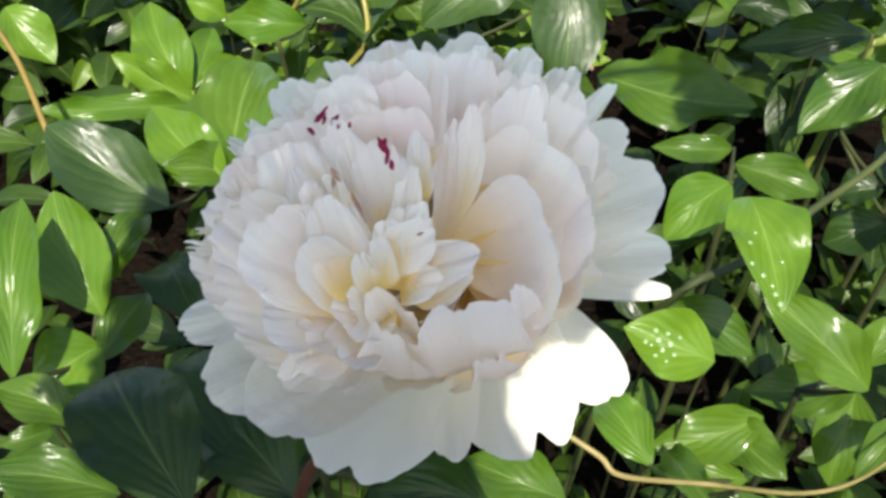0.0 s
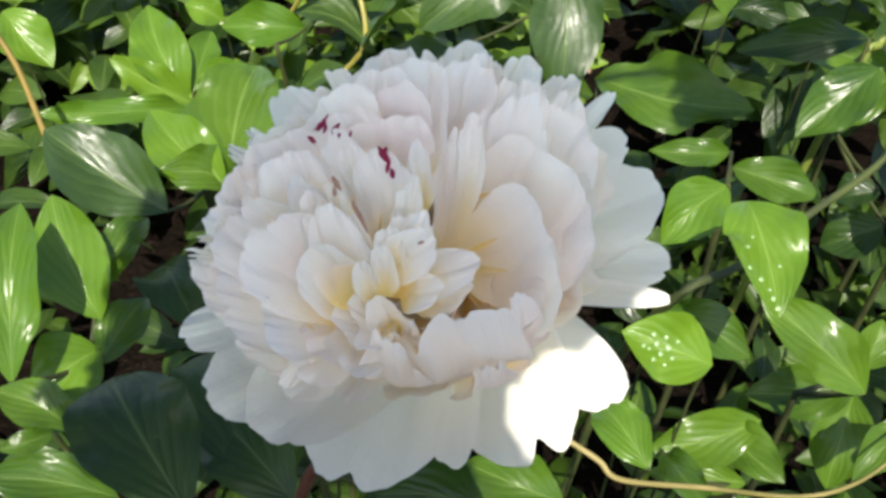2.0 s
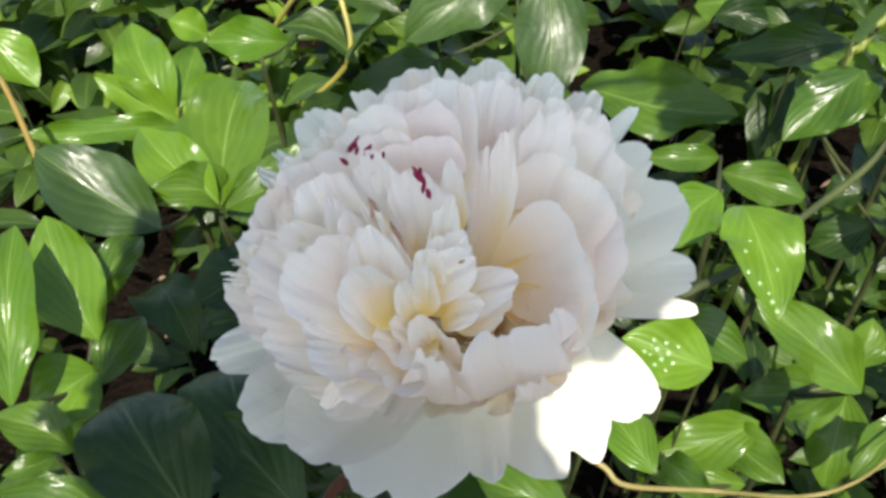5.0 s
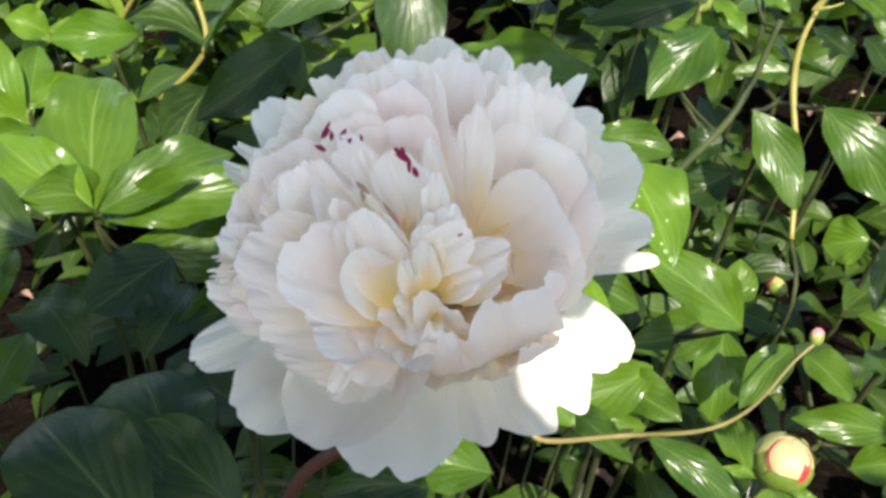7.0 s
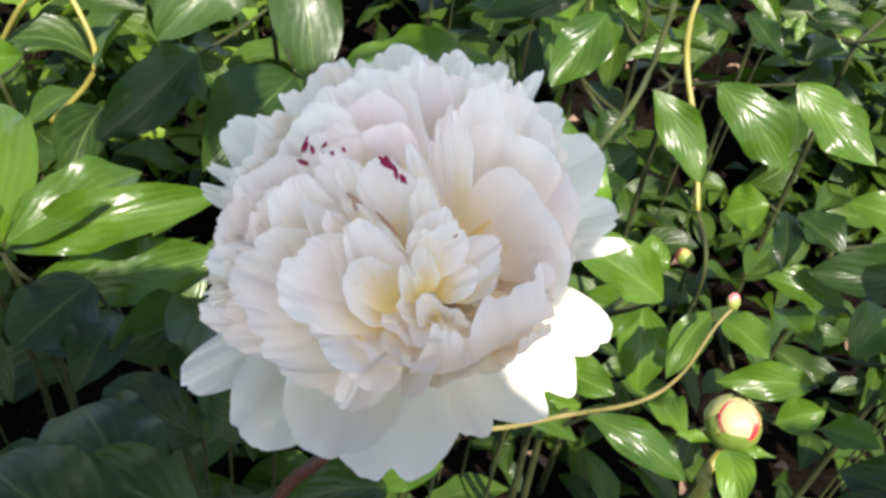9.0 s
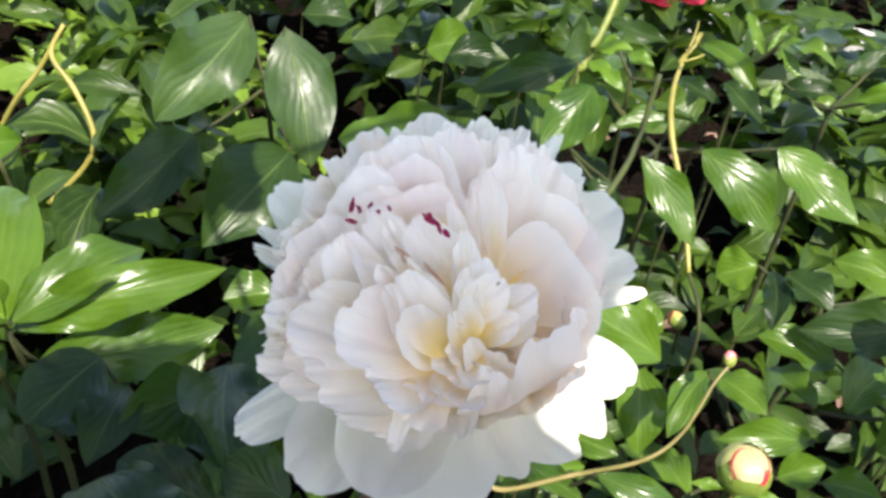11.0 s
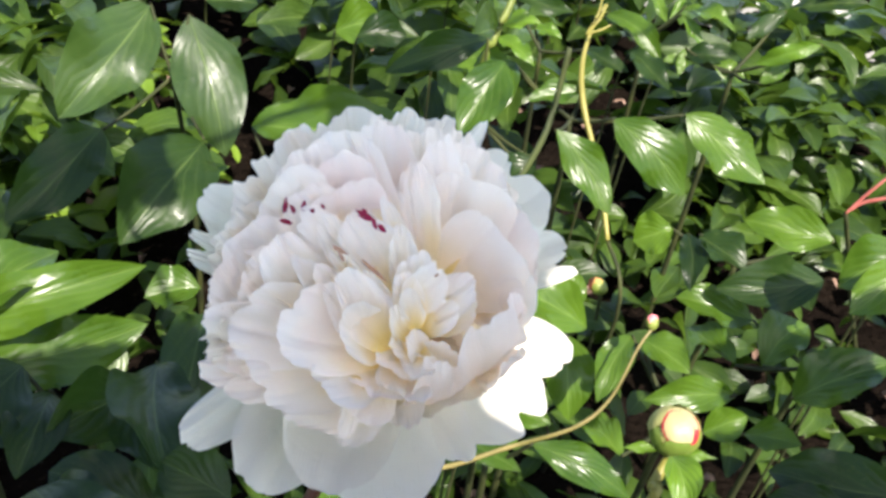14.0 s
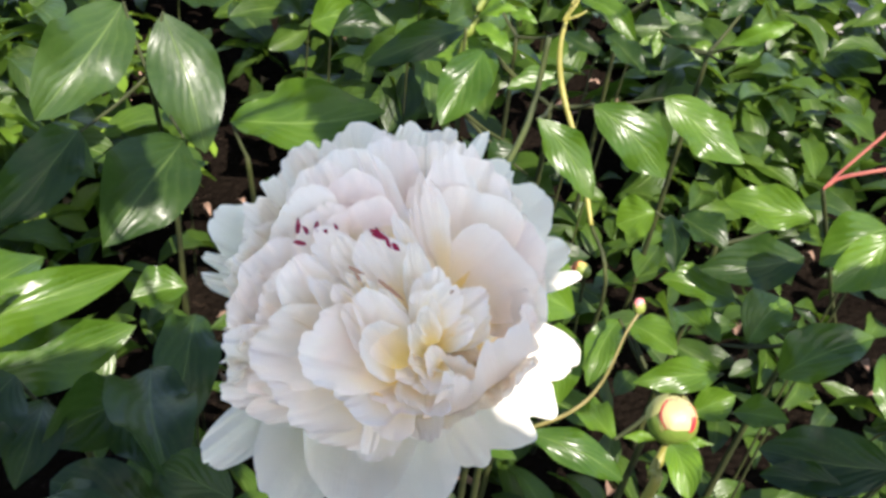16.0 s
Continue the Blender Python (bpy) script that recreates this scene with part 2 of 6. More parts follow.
def leaflet(parent, base, tip, width, face, arch=0.09, fold=0.30, material=None, broad=0.45, seed=None, wave=0.075, full=0.78):
    global LEAF_SEED
    LEAF_SEED += 1
    pts, uv = leaf_points(base, tip, width, face, arch, fold, wave, seed or LEAF_SEED, 17, 9, broad, full)
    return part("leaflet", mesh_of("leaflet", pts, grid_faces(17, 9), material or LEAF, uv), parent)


LEAF_SEED = 10


def tube_mesh(name, points, radii, material, sides=8):
    """A bent stalk through the points, with a radius at each."""
    pts = [Vector(p) for p in points]
    fine, rad = [], []
    n = len(pts)
    for i in range(n - 1):
        a, b, c, d = pts[max(i - 1, 0)], pts[i], pts[i + 1], pts[min(i + 2, n - 1)]
        for k in range(6):
            t = k / 6
            fine.append(0.5 * ((2 * b) + (c - a) * t + (2 * a - 5 * b + 4 * c - d) * t * t + (3 * b - a - 3 * c + d) * t ** 3))
            rad.append(radii[i] * (1 - t) + radii[i + 1] * t)
    fine.append(pts[-1])
    rad.append(radii[-1])
    verts, faces = [], []
    ref = Vector((0.3, 0.2, 0.93))
    for i, p in enumerate(fine):
        d = (fine[min(i + 1, len(fine) - 1)] - fine[max(i - 1, 0)]).normalized()
        x = d.cross(ref).normalized() if abs(d.dot(ref)) < 0.98 else d.cross(Vector((1, 0, 0))).normalized()
        y = d.cross(x)
        for k in range(sides):
            a = 2 * math.pi * k / sides
            verts.append(p + (x * math.cos(a) + y * math.sin(a)) * rad[i])
    for i in range(len(fine) - 1):
        for k in range(sides):
            q = (k + 1) % sides
            faces.append((i * sides + k, i * sides + q, (i + 1) * sides + q, (i + 1) * sides + k))
    faces.append(tuple(range(sides))[::-1])
    faces.append(tuple((len(fine) - 1) * sides + k for k in range(sides)))
    return mesh_of(name, verts, faces, material)


def stalk(parent, points, radii, material=None, name="stem", label=""):
    return part(name, tube_mesh(name, points, radii, material or STEM_GREEN), parent, label)


def dew_drops(leaf, spots):
    """Water drops that sit on a leaf: (row, column) of its surface and a radius in millimetres."""
    me = leaf.data
    me.update()
    for row, col, mm in spots:
        v = me.vertices[row * 9 + col]
        n = v.normal
        turn = n.to_track_quat("Z", "Y").to_matrix().to_4x4()
        bm = bmesh.new()
        bmesh.ops.create_icosphere(bm, subdivisions=2, radius=mm / 1000, matrix=Matrix.Translation(v.co + n * mm * 0.0003) @ turn @ Matrix.Diagonal((1, 1, 0.62, 1)))
        drop = bpy.data.meshes.new("water_drop")
        bm.to_mesh(drop)
        bm.free()
        drop.polygons.foreach_set("use_smooth", [True] * len(drop.polygons))
        drop.materials.append(DEW)
        part("water_drop", drop, leaf)


# ---- ground ----
def ground_sheet():
    n = 90
    s = np.sign(np.linspace(-1, 1, n)) * np.abs(np.linspace(-1, 1, n)) ** 3.2 * 120
    x, y = np.meshgrid(s, s + 1.0, indexing="ij")
    z = np.zeros_like(x)
    for i in range(n):
        for j in range(n):
            z[i, j] = 0.025 * noise.noise((x[i, j] * 4, y[i, j] * 4, 0)) if abs(x[i, j]) + abs(y[i, j]) < 8 else 0
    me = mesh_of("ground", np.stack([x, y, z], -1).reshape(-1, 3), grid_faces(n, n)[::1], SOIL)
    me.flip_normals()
    return tagged(new("ground", me), "crumbly garden soil, coloured near black for the shade under the peony leaves", "ground", kind="structure")


ground_sheet()


# ---- the open peony ----
def petal_points(base, tip, width, face, bow=0.12, cup=0.2, jag=0.05, ruffle=0.04, notch=0.0, curl=0.0, seed=0, nu=21, nv=37, taper=0.5, blunt=0.30, nick=0.0, slant=0.0):
    """Points of a petal from base to tip. face: the way its hollow side looks; bow: the belly of its length away from it;
    cup: how far its edges rise; jag, notch: the uneven rim; nick: where the notch is; curl: the rim bends back; blunt: how far the corners fall short of the tip; slant: one corner shorter than the other."""
    rs = np.random.RandomState(seed)
    base, tip, face = (np.asarray(a, float) for a in (base, tip, face))
    axis = tip - base
    length = np.linalg.norm(axis)
    axis = axis / length
    up = unit(face - axis * np.dot(face, axis))
    side = np.cross(axis, up)
    u = np.linspace(0, 1, nu)[:, None]
    v = np.linspace(-1, 1, nv)[None, :]
    ph = rs.uniform(0, 6.28, 8)
    lobes = 1 - np.abs(np.sin(rs.uniform(3.2, 5.5) * v + ph[1]))
    rag = np.sin(3 * v + ph[0]) * 0.5 + lobes ** 2 * 0.8 + np.sin(13 * v + ph[2]) * 0.2 + rs.uniform(-0.14, 0.14, nv)[None, :]
    rag = rag - rag.min()
    tears = sum(rs.uniform(0.2, 1.5) * np.exp(-((v - rs.uniform(-0.9, 0.9)) / rs.uniform(0.04, 0.09)) ** 2) for _ in range(2))
    reach = (1 - blunt * np.abs(v) ** 2.6 - 0.16 * np.abs(v) ** 9) * (1 - jag * (rag + tears)) - notch * np.exp(-((v - nick) / 0.10) ** 2)
    reach = reach * (1 - (slant + rs.normal(0, 1.2) * jag) * v)
    lap = u * reach
    wide = (u ** taper * (1 - 0.16 * u ** 4) + 0.05) * width / 2 * (1 + 0.06 * np.sin(3 * u + ph[4] + np.sign(v)))
    bend = max(abs(cup), 0.02) * (1 - 0.25 * u)
    across = wide * np.sin(bend * v) / bend
    rise = math.copysign(1, cup) * wide * (1 - np.cos(bend * v)) / bend
    rise = rise - bow * np.sin(np.pi * np.clip(lap, 0, 1) ** 0.9) * length - curl * u ** 4 * length * (0.5 + 0.5 * v ** 2)
    soft_wave = np.sin(4 * v + ph[5] + 2 * u) * 0.5 + np.abs(v) ** 2 * np.sin(6 * u + ph[6] + 2 * v) * 0.7 + 0.3 * np.sin(9 * v + ph[7])
    rise = rise + ruffle * length * u ** 3 * soft_wave
    rise = rise + ruffle * 0.10 * length * u * np.sin(rs.uniform(8, 13) * v + ph[2])
    rise = rise + 0.16 * ruffle * length * u ** 5 * (np.sin(17 * v + ph[3]) + 0.7 * np.sin(27 * v + ph[4]))
    crease = rs.uniform(-0.5, 0.5)
    rise = rise + rs.normal(0, 1) * ruffle * 3 * u * v * wide - ruffle * 2.6 * wide * u * np.exp(-((v - crease) / 0.16) ** 2)
    pts = base + axis * (lap * length)[..., None] + side * across[..., None] + up * rise[..., None]
    uv = np.stack(np.broadcast_arrays(u, (v + 1) / 2), -1)
    return pts.reshape(-1, 3), uv.reshape(-1, 2)


PETALS = 100


def crumple(pts, along, seed):
    """Soft folds that neighbouring petals share, and finer ones of the petal's own, growing towards the rim."""
    own = Vector((seed * 1.7, seed * 0.9, 0))
    out = np.empty_like(pts)
    for i, p in enumerate(pts):
        v = Vector(p)
        w = along[i] ** 1.3
        out[i] = v + noise.noise_vector(v * 40) * 0.0022 * w + noise.noise_vector(v * 85 + own) * 0.0013 * w + noise.noise_vector(v * 210 + own) * 0.0005 * w
    return out


def petal(base, tip, width, face, bow=0.12, cup=0.2, material=None, label="", **shape):
    """One petal of the open flower; millimetres in the flower's own frame."""
    global PETALS
    PETALS += 1
    pts, uv = petal_points(np.array(base) / 1000, np.array(tip) / 1000, width / 1000, face, bow, cup, seed=PETALS, **shape)
    if material is not PETAL_GUARD and material is not CRIMSON and material is not CREVICE:
        pts = crumple(pts, uv[:, 0], PETALS)
    return part("petal", mesh_of("petal", pts, grid_faces(21, 37), material or PETAL_INNER, uv), peony, label)
peony = thing("peony_flower", "large double peony, creamy white with blush pink petals and crimson flecks", "flower")
peony.matrix_world = Matrix(((0.9645, -0.1313, -0.2292, 0.0014), (-0.0540, 0.7513, -0.6577, 0.2427), (0.2586, 0.6468, 0.7175, 0.8210), (0, 0, 0, 1)))
# broad outer petals
petal((-6.8, -7.4, -22), (-20, -67, 4), 52.0, (0.20, 0.56, 1.00), 0.10, 0.12, PETAL_GUARD, notch=0.07, nick=0.05, blunt=0.32, jag=0.02, ruffle=0.02)
petal((-12.4, -4.2, -22), (-60, -44, 17), 42.0, (0.56, 0.35, 1.00), 0.10, 0.25, PETAL_GUARD, jag=0.02, ruffle=0.015, blunt=0.36)
petal((-9.3, -5.6, -22), (-38, -54, 24), 46.0, (0.36, 0.45, 1.00), 0.10, 0.30, PETAL_GUARD, curl=-0.06, jag=0.02, ruffle=0.015, blunt=0.36)
petal((-15.1, -1.4, -22), (-79, -24, 6), 22.0, (0.74, 0.17, 1.00), 0.04, 0.25, PETAL_GUARD, blunt=0.2, taper=0.6, jag=0.02, ruffle=0.02)
petal((-2.7, -6.4, -22), (9, -60, -6), 24.0, (-0.06, 0.50, 1.00), 0.10, 0.40, PETAL_GUARD, jag=0.02, ruffle=0.015, blunt=0.36)
petal((0.9, -6, -22), (35, -57, -10), 50.0, (-0.30, 0.47, 1.00), 0.12, 0.40, PETAL_GUARD, notch=0.12, nick=-0.08, blunt=0.38, jag=0.02, ruffle=0.02)
petal((4.1, -3.3, -22), (58, -38, -14), 32.0, (-0.51, 0.30, 1.00), 0.10, 0.40, PETAL_GUARD, jag=0.02, ruffle=0.015, blunt=0.36)
petal((5.9, 0.9, -22), (71, -8, -17), 12.0, (-0.63, 0.03, 1.00), 0.08, 0.30, PETAL_GUARD, taper=0.3, blunt=0.45, jag=0.01, ruffle=0.01)
petal((5.9, 2.6, -22), (71, 4, -19), 25.0, (-0.63, -0.08, 1.00), 0.10, 0.40, PETAL_GUARD, jag=0.02, ruffle=0.015, blunt=0.36)
petal((5.7, 5.5, -22), (69, 25, -11), 38.0, (-0.61, -0.27, 1.00), 0.12, 0.40, PETAL_GUARD, jag=0.02, ruffle=0.015, blunt=0.36)
petal((3.6, 9.6, -22), (54, 54, -7), 13.0, (-0.47, -0.54, 1.00), 0.10, 0.50, PETAL_GUARD, taper=0.35, blunt=0.5, jag=0.01, ruffle=0.01)
petal((2.2, 9.8, -22), (44, 56, -16), 24.0, (-0.38, -0.55, 1.00), 0.10, 0.40, PETAL_GUARD, jag=0.05, ruffle=0.02)
petal((4.1, 7.6, -22), (58, 40, -8), 28.0, (-0.51, -0.41, 1.00), 0.12, 0.40, PETAL_GUARD, jag=0.02, ruffle=0.015, blunt=0.36)
petal((0.6, 10.4, -22), (33, 60, 0), 18.0, (-0.28, -0.59, 1.00), 0.10, 0.40, PETAL_GUARD, jag=0.05)
petal((-12.4, 2.1, -22), (-60, 1, 35), 6.0, (0.56, -0.05, 1.00), 0.05, 0.22, PETAL_INNER, taper=0.5)
petal((-12.4, 1.4, -22), (-60, -4, 38), 6.0, (0.56, -0.01, 1.00), 0.05, 0.22, PETAL_INNER, taper=0.5)
petal((-12.1, 7.9, -22), (-58, 42, 15), 12.0, (0.55, -0.43, 1.00), 0.10, 0.30, PETAL_GUARD, taper=0.5, blunt=0.5)
petal((-12.3, 6.5, -22), (-59, 32, 22), 13.0, (0.55, -0.34, 1.00), 0.10, 0.30, PETAL_GUARD, taper=0.5, blunt=0.5)
petal((-11, 9.4, -22), (-50, 53, 9), 30.0, (0.47, -0.53, 1.00), 0.12, 0.30, PETAL_GUARD, slant=-0.05, jag=0.02, ruffle=0.015, blunt=0.36)
# wide frilled petals at the back
petal((-8.5, 9.8, -22), (-32, 56, 16), 24.0, (0.31, -0.55, 1.00), 0.12, 0.22, PETAL_INNER, jag=0.05, slant=-0.08)
petal((-6.7, 11.3, -22), (-19, 66.4, 4.8), 28.8, (0.19, -0.65, 1.00), 0.12, 0.22, PETAL_INNER, jag=0.028, ruffle=0.05, blunt=0.16)
petal((-5, 11.9, -22), (-7.2, 70.7, 0.7), 32.4, (0.08, -0.69, 1.00), 0.12, 0.22, PETAL_PINK, jag=0.028, ruffle=0.05, blunt=0.16)
petal((-2.6, 12.1, -22), (10, 71.8, -3.2), 30.6, (-0.07, -0.70, 1.00), 0.12, 0.22, PETAL_INNER, jag=0.028, ruffle=0.05, blunt=0.16)
petal((0.2, 11.2, -22), (30.2, 65.4, -4.4), 23.4, (-0.26, -0.64, 1.00), 0.12, 0.26, PETAL_INNER, jag=0.028, ruffle=0.05, blunt=0.16)
petal((1.6, 10.6, -22), (39.8, 61.3, -9.5), 21.6, (-0.34, -0.60, 1.00), 0.12, 0.30, PETAL_INNER, jag=0.028, ruffle=0.05, blunt=0.16)
petal((-1.5, 11.1, -22), (17.6, 65.1, 2.3), 16.2, (-0.14, -0.64, 1.00), 0.12, 0.22, PETAL_PINK, jag=0.028, ruffle=0.05, blunt=0.16)
petal((-9.6, 8.9, -22), (-39.8, 49.2, 17), 23.4, (0.38, -0.49, 1.00), 0.12, 0.22, PETAL_PINK, jag=0.028, ruffle=0.05, blunt=0.16)
petal((-8, 21.6, 20.5), (-15.6, 54.5, 18.3), 30.6, (0.16, -0.54, 1.00), 0.12, 0.26, PETAL_INNER, jag=0.028, ruffle=0.05, blunt=0.16)
petal((-4.7, 21, 20.7), (-4.4, 58, 15.2), 30.6, (0.06, -0.57, 1.00), 0.12, 0.26, PETAL_INNER, jag=0.028, ruffle=0.05, blunt=0.16)
petal((-11.4, 20.4, 20.9), (-27.1, 44.4, 26.6), 28.8, (0.26, -0.45, 1.00), 0.12, 0.26, PETAL_INNER, jag=0.028, ruffle=0.05, blunt=0.16)
petal((-4.8, 19.2, 21.5), (-11, 46.4, 22.2), 34.2, (0.12, -0.47, 1.00), 0.14, 0.30, PETAL_PINK, jag=0.028, ruffle=0.05, blunt=0.16)
petal((8.3, 19.1, 19.6), (15.4, 58.7, 11.4), 19.8, (-0.12, -0.58, 1.00), 0.14, 0.30, PETAL_PINK, jag=0.028, ruffle=0.05, blunt=0.16)
petal((14.3, 15.2, 17.3), (30.3, 53.7, 8.1), 25.2, (-0.26, -0.53, 1.00), 0.14, 0.30, PETAL_INNER, jag=0.028, ruffle=0.05, blunt=0.16)
petal((17, 11.4, 17.4), (41.5, 50.7, -0), 21.6, (-0.36, -0.51, 1.00), 0.14, 0.30, PETAL_INNER, jag=0.028, ruffle=0.05, blunt=0.16)
petal((-8.2, 15.8, 24.8), (-20.8, 37.5, 29.8), 25.2, (0.21, -0.39, 1.00), 0.14, 0.30, PETAL_INNER, jag=0.028, ruffle=0.05, blunt=0.16)
petal((-3.4, 15, 25), (-6.2, 37.4, 29.4), 34.2, (0.07, -0.39, 1.00), 0.14, 0.22, PETAL_PINK, jag=0.04, ruffle=0.03, blunt=0.2)
petal((6.9, 15.4, 31.3), (5.8, 56.1, 15.9), 12.6, (-0.03, -0.56, 1.00), 0.06, 0.45, PETAL_INNER, jag=0.04, blunt=0.25)
petal((8.4, 8.5, 32.9), (6.8, 29.5, 34), 8.3, (0.50, -0.30, 1.00), 0.06, 0.70, PETAL_INNER, blunt=0.5)
# petals of the left flank
petal((-11, 6, -22), (-50.1, 28.6, 27.5), 34.2, (0.47, -0.31, 1.00), 0.14, 0.30, PETAL_INNER, jag=0.028, ruffle=0.05, blunt=0.16)
petal((-11.3, 4.2, -22), (-52.3, 15.8, 32.7), 30.6, (0.49, -0.19, 1.00), 0.12, 0.30, PETAL_PINK, jag=0.028, ruffle=0.05, blunt=0.16)
petal((-10.1, 7.2, -22), (-43.3, 37.2, 25.6), 32.4, (0.41, -0.38, 1.00), 0.14, 0.30, PETAL_INNER, jag=0.028, ruffle=0.05, blunt=0.16)
petal((-11.6, 3.2, -22), (-54.3, 8.8, 33.2), 23.4, (0.51, -0.13, 1.00), 0.10, 0.30, PETAL_INNER, jag=0.028, ruffle=0.05, blunt=0.16)
petal((-26.1, -5.1, 23.4), (-47.6, 23.4, 30.9), 34.2, (0.45, -0.26, 1.00), 0.18, 0.38, PETAL_PINK, jag=0.028, ruffle=0.05, blunt=0.16)
petal((-20.5, -2, 24.8), (-41, 32.4, 30.1), 34.2, (0.39, -0.34, 1.00), 0.16, 0.38, PETAL_INNER, jag=0.028, ruffle=0.05, blunt=0.16)
petal((-25.8, -6.1, 25.5), (-45.4, 13.6, 34.2), 25.2, (0.43, -0.17, 1.00), 0.16, 0.38, PETAL_PINK, jag=0.028, ruffle=0.05, blunt=0.16)
petal((-20.3, -5.7, 28.9), (-38.3, 22.6, 35.9), 27.0, (0.37, -0.25, 1.00), 0.18, 0.70, PETAL_PINK, jag=0.028, ruffle=0.05, blunt=0.16)
petal((-18, -4.8, 32.4), (-31.8, 25, 38.8), 23.4, (0.31, -0.27, 1.00), 0.14, 0.70, PETAL_INNER, jag=0.028, ruffle=0.05, blunt=0.16)
# white petals spreading low on the left
petal((-14.7, -13.9, 31.3), (-59.7, 2, 29.8), 27.0, (0.56, -0.06, 1.00), 0.05, 0.26, PETAL_INNER, jag=0.05, ruffle=0.06, blunt=0.16)
petal((-15.4, -16, 28.8), (-61.5, -3.2, 27.6), 19.8, (0.58, -0.02, 1.00), 0.05, 0.22, PETAL_INNER, jag=0.05, ruffle=0.06, blunt=0.16)
petal((-12.9, -14.3, 33.4), (-48.5, 5.7, 38.1), 27.0, (0.46, -0.10, 1.00), 0.06, 0.34, PETAL_INNER, jag=0.05, ruffle=0.06, blunt=0.16)
petal((-7, -17.6, 35.1), (-32.8, -1.1, 48.8), 30.6, (0.32, -0.04, 1.00), 0.06, 0.38, PETAL_INNER, jag=0.05, ruffle=0.06, blunt=0.16)
petal((-5.4, -17.8, 35), (-17.9, -5.5, 52.4), 19.8, (0.18, 0.00, 1.00), 0.07, 0.70, PETAL_INNER, jag=0.03, ruffle=0.05)
petal((-12.4, -16.3, 27.1), (-56.4, -9.8, 30.9), 23.4, (0.53, 0.04, 1.00), 0.06, 0.22, PETAL_INNER, jag=0.05, ruffle=0.06, blunt=0.16)
petal((-9.5, -19.3, 28.7), (-46.8, -15.5, 39.3), 30.6, (0.44, 0.10, 1.00), 0.10, 0.26, PETAL_INNER, jag=0.05, ruffle=0.06, blunt=0.16)
petal((-9.8, -19.9, 26.5), (-41.8, -24.6, 36.2), 28.8, (0.40, 0.18, 1.00), 0.12, 0.30, PETAL_INNER, jag=0.05, ruffle=0.06, blunt=0.16)
petal((-6, -20, 32.5), (-28.7, -20.8, 48.4), 27.0, (0.28, 0.14, 1.00), 0.12, 0.38, PETAL_INNER, jag=0.05, ruffle=0.06, blunt=0.16)
petal((-8.7, -21.6, 24.2), (-30.9, -36.3, 32.6), 25.2, (0.30, 0.28, 1.00), 0.16, 0.38, PETAL_INNER, jag=0.05, ruffle=0.06, blunt=0.16)
petal((-6.3, -20.6, 30.4), (-23.5, -30.4, 43.8), 25.2, (0.23, 0.23, 1.00), 0.20, 0.45, PETAL_INNER, jag=0.05, ruffle=0.06, blunt=0.16)
petal((-17.6, -22.3, 41), (-27.5, -39.2, 36.1), 8.3, (0.27, 0.31, 1.00), 0.10, 0.45, PETAL_INNER, blunt=0.4)
petal((-4.5, -20.2, 32.5), (-13.8, -29.6, 47.9), 21.6, (0.14, 0.22, 1.00), 0.18, 0.38, PETAL_INNER, jag=0.05, ruffle=0.06, blunt=0.16)
petal((-3.8, -22.4, 25.9), (-8.8, -40.8, 38.7), 16.2, (0.10, 0.33, 1.00), 0.22, 0.45, PETAL_INNER, jag=0.05, ruffle=0.06, blunt=0.16)
petal((-1.2, -20, 34.2), (-7.7, -32, 47.4), 19.8, (0.09, 0.25, 1.00), 0.18, 0.45, PETAL_INNER, jag=0.05, ruffle=0.06, blunt=0.16)
petal((2.2, -19.1, 36), (-0.3, -28.1, 49.7), 12.6, (0.02, 0.21, 1.00), 0.14, 0.90, PETAL_INNER, jag=0.04)
# broad concave wall of petals on the right
petal((3.4, 3.8, -22), (52.6, 13.1, 14.1), 34.2, (-0.46, -0.16, 1.00), 0.16, 0.30, PETAL_INNER, jag=0.03, ruffle=0.03, blunt=0.18)
petal((3, 1.2, -22), (50.1, -5.5, 16.2), 27.0, (-0.44, 0.00, 1.00), 0.16, 0.30, PETAL_PINK, jag=0.03, ruffle=0.03, blunt=0.18)
petal((3.5, 6.5, -22), (53.3, 32.1, 3.6), 28.8, (-0.47, -0.34, 1.00), 0.16, 0.30, PETAL_INNER, jag=0.03, ruffle=0.03, blunt=0.18)
petal((18.5, -0.3, 14.8), (45.1, 41.7, 6.7), 36.0, (-0.39, -0.42, 1.00), 0.16, 0.30, PETAL_INNER, jag=0.03, ruffle=0.03, blunt=0.18)
petal((16.4, -3.5, 15.9), (48, 18, 18.7), 43.2, (-0.42, -0.21, 1.00), 0.16, 0.30, PETAL_PINK, jag=0.03, ruffle=0.03, blunt=0.18)
petal((16, -6, 16), (44.1, -2.5, 25.6), 39.6, (-0.38, -0.02, 1.00), 0.16, 0.30, PETAL_INNER, jag=0.03, ruffle=0.03, blunt=0.18)
petal((15.9, -6.8, 16), (39.8, -13.2, 26.6), 21.6, (-0.34, 0.07, 1.00), 0.16, 0.30, PETAL_PINK, jag=0.03, ruffle=0.03, blunt=0.18)
petal((14.5, -0.4, 20.4), (27.3, 45.1, 18.7), 34.2, (-0.23, -0.46, 1.00), 0.16, 0.30, PETAL_INNER, jag=0.09, ruffle=0.05, blunt=0.1)
petal((15.7, -3.1, 20), (41.3, 28.2, 19.8), 41.4, (-0.36, -0.30, 1.00), 0.18, 0.38, PETAL_INNER, jag=0.03, ruffle=0.03, blunt=0.15)
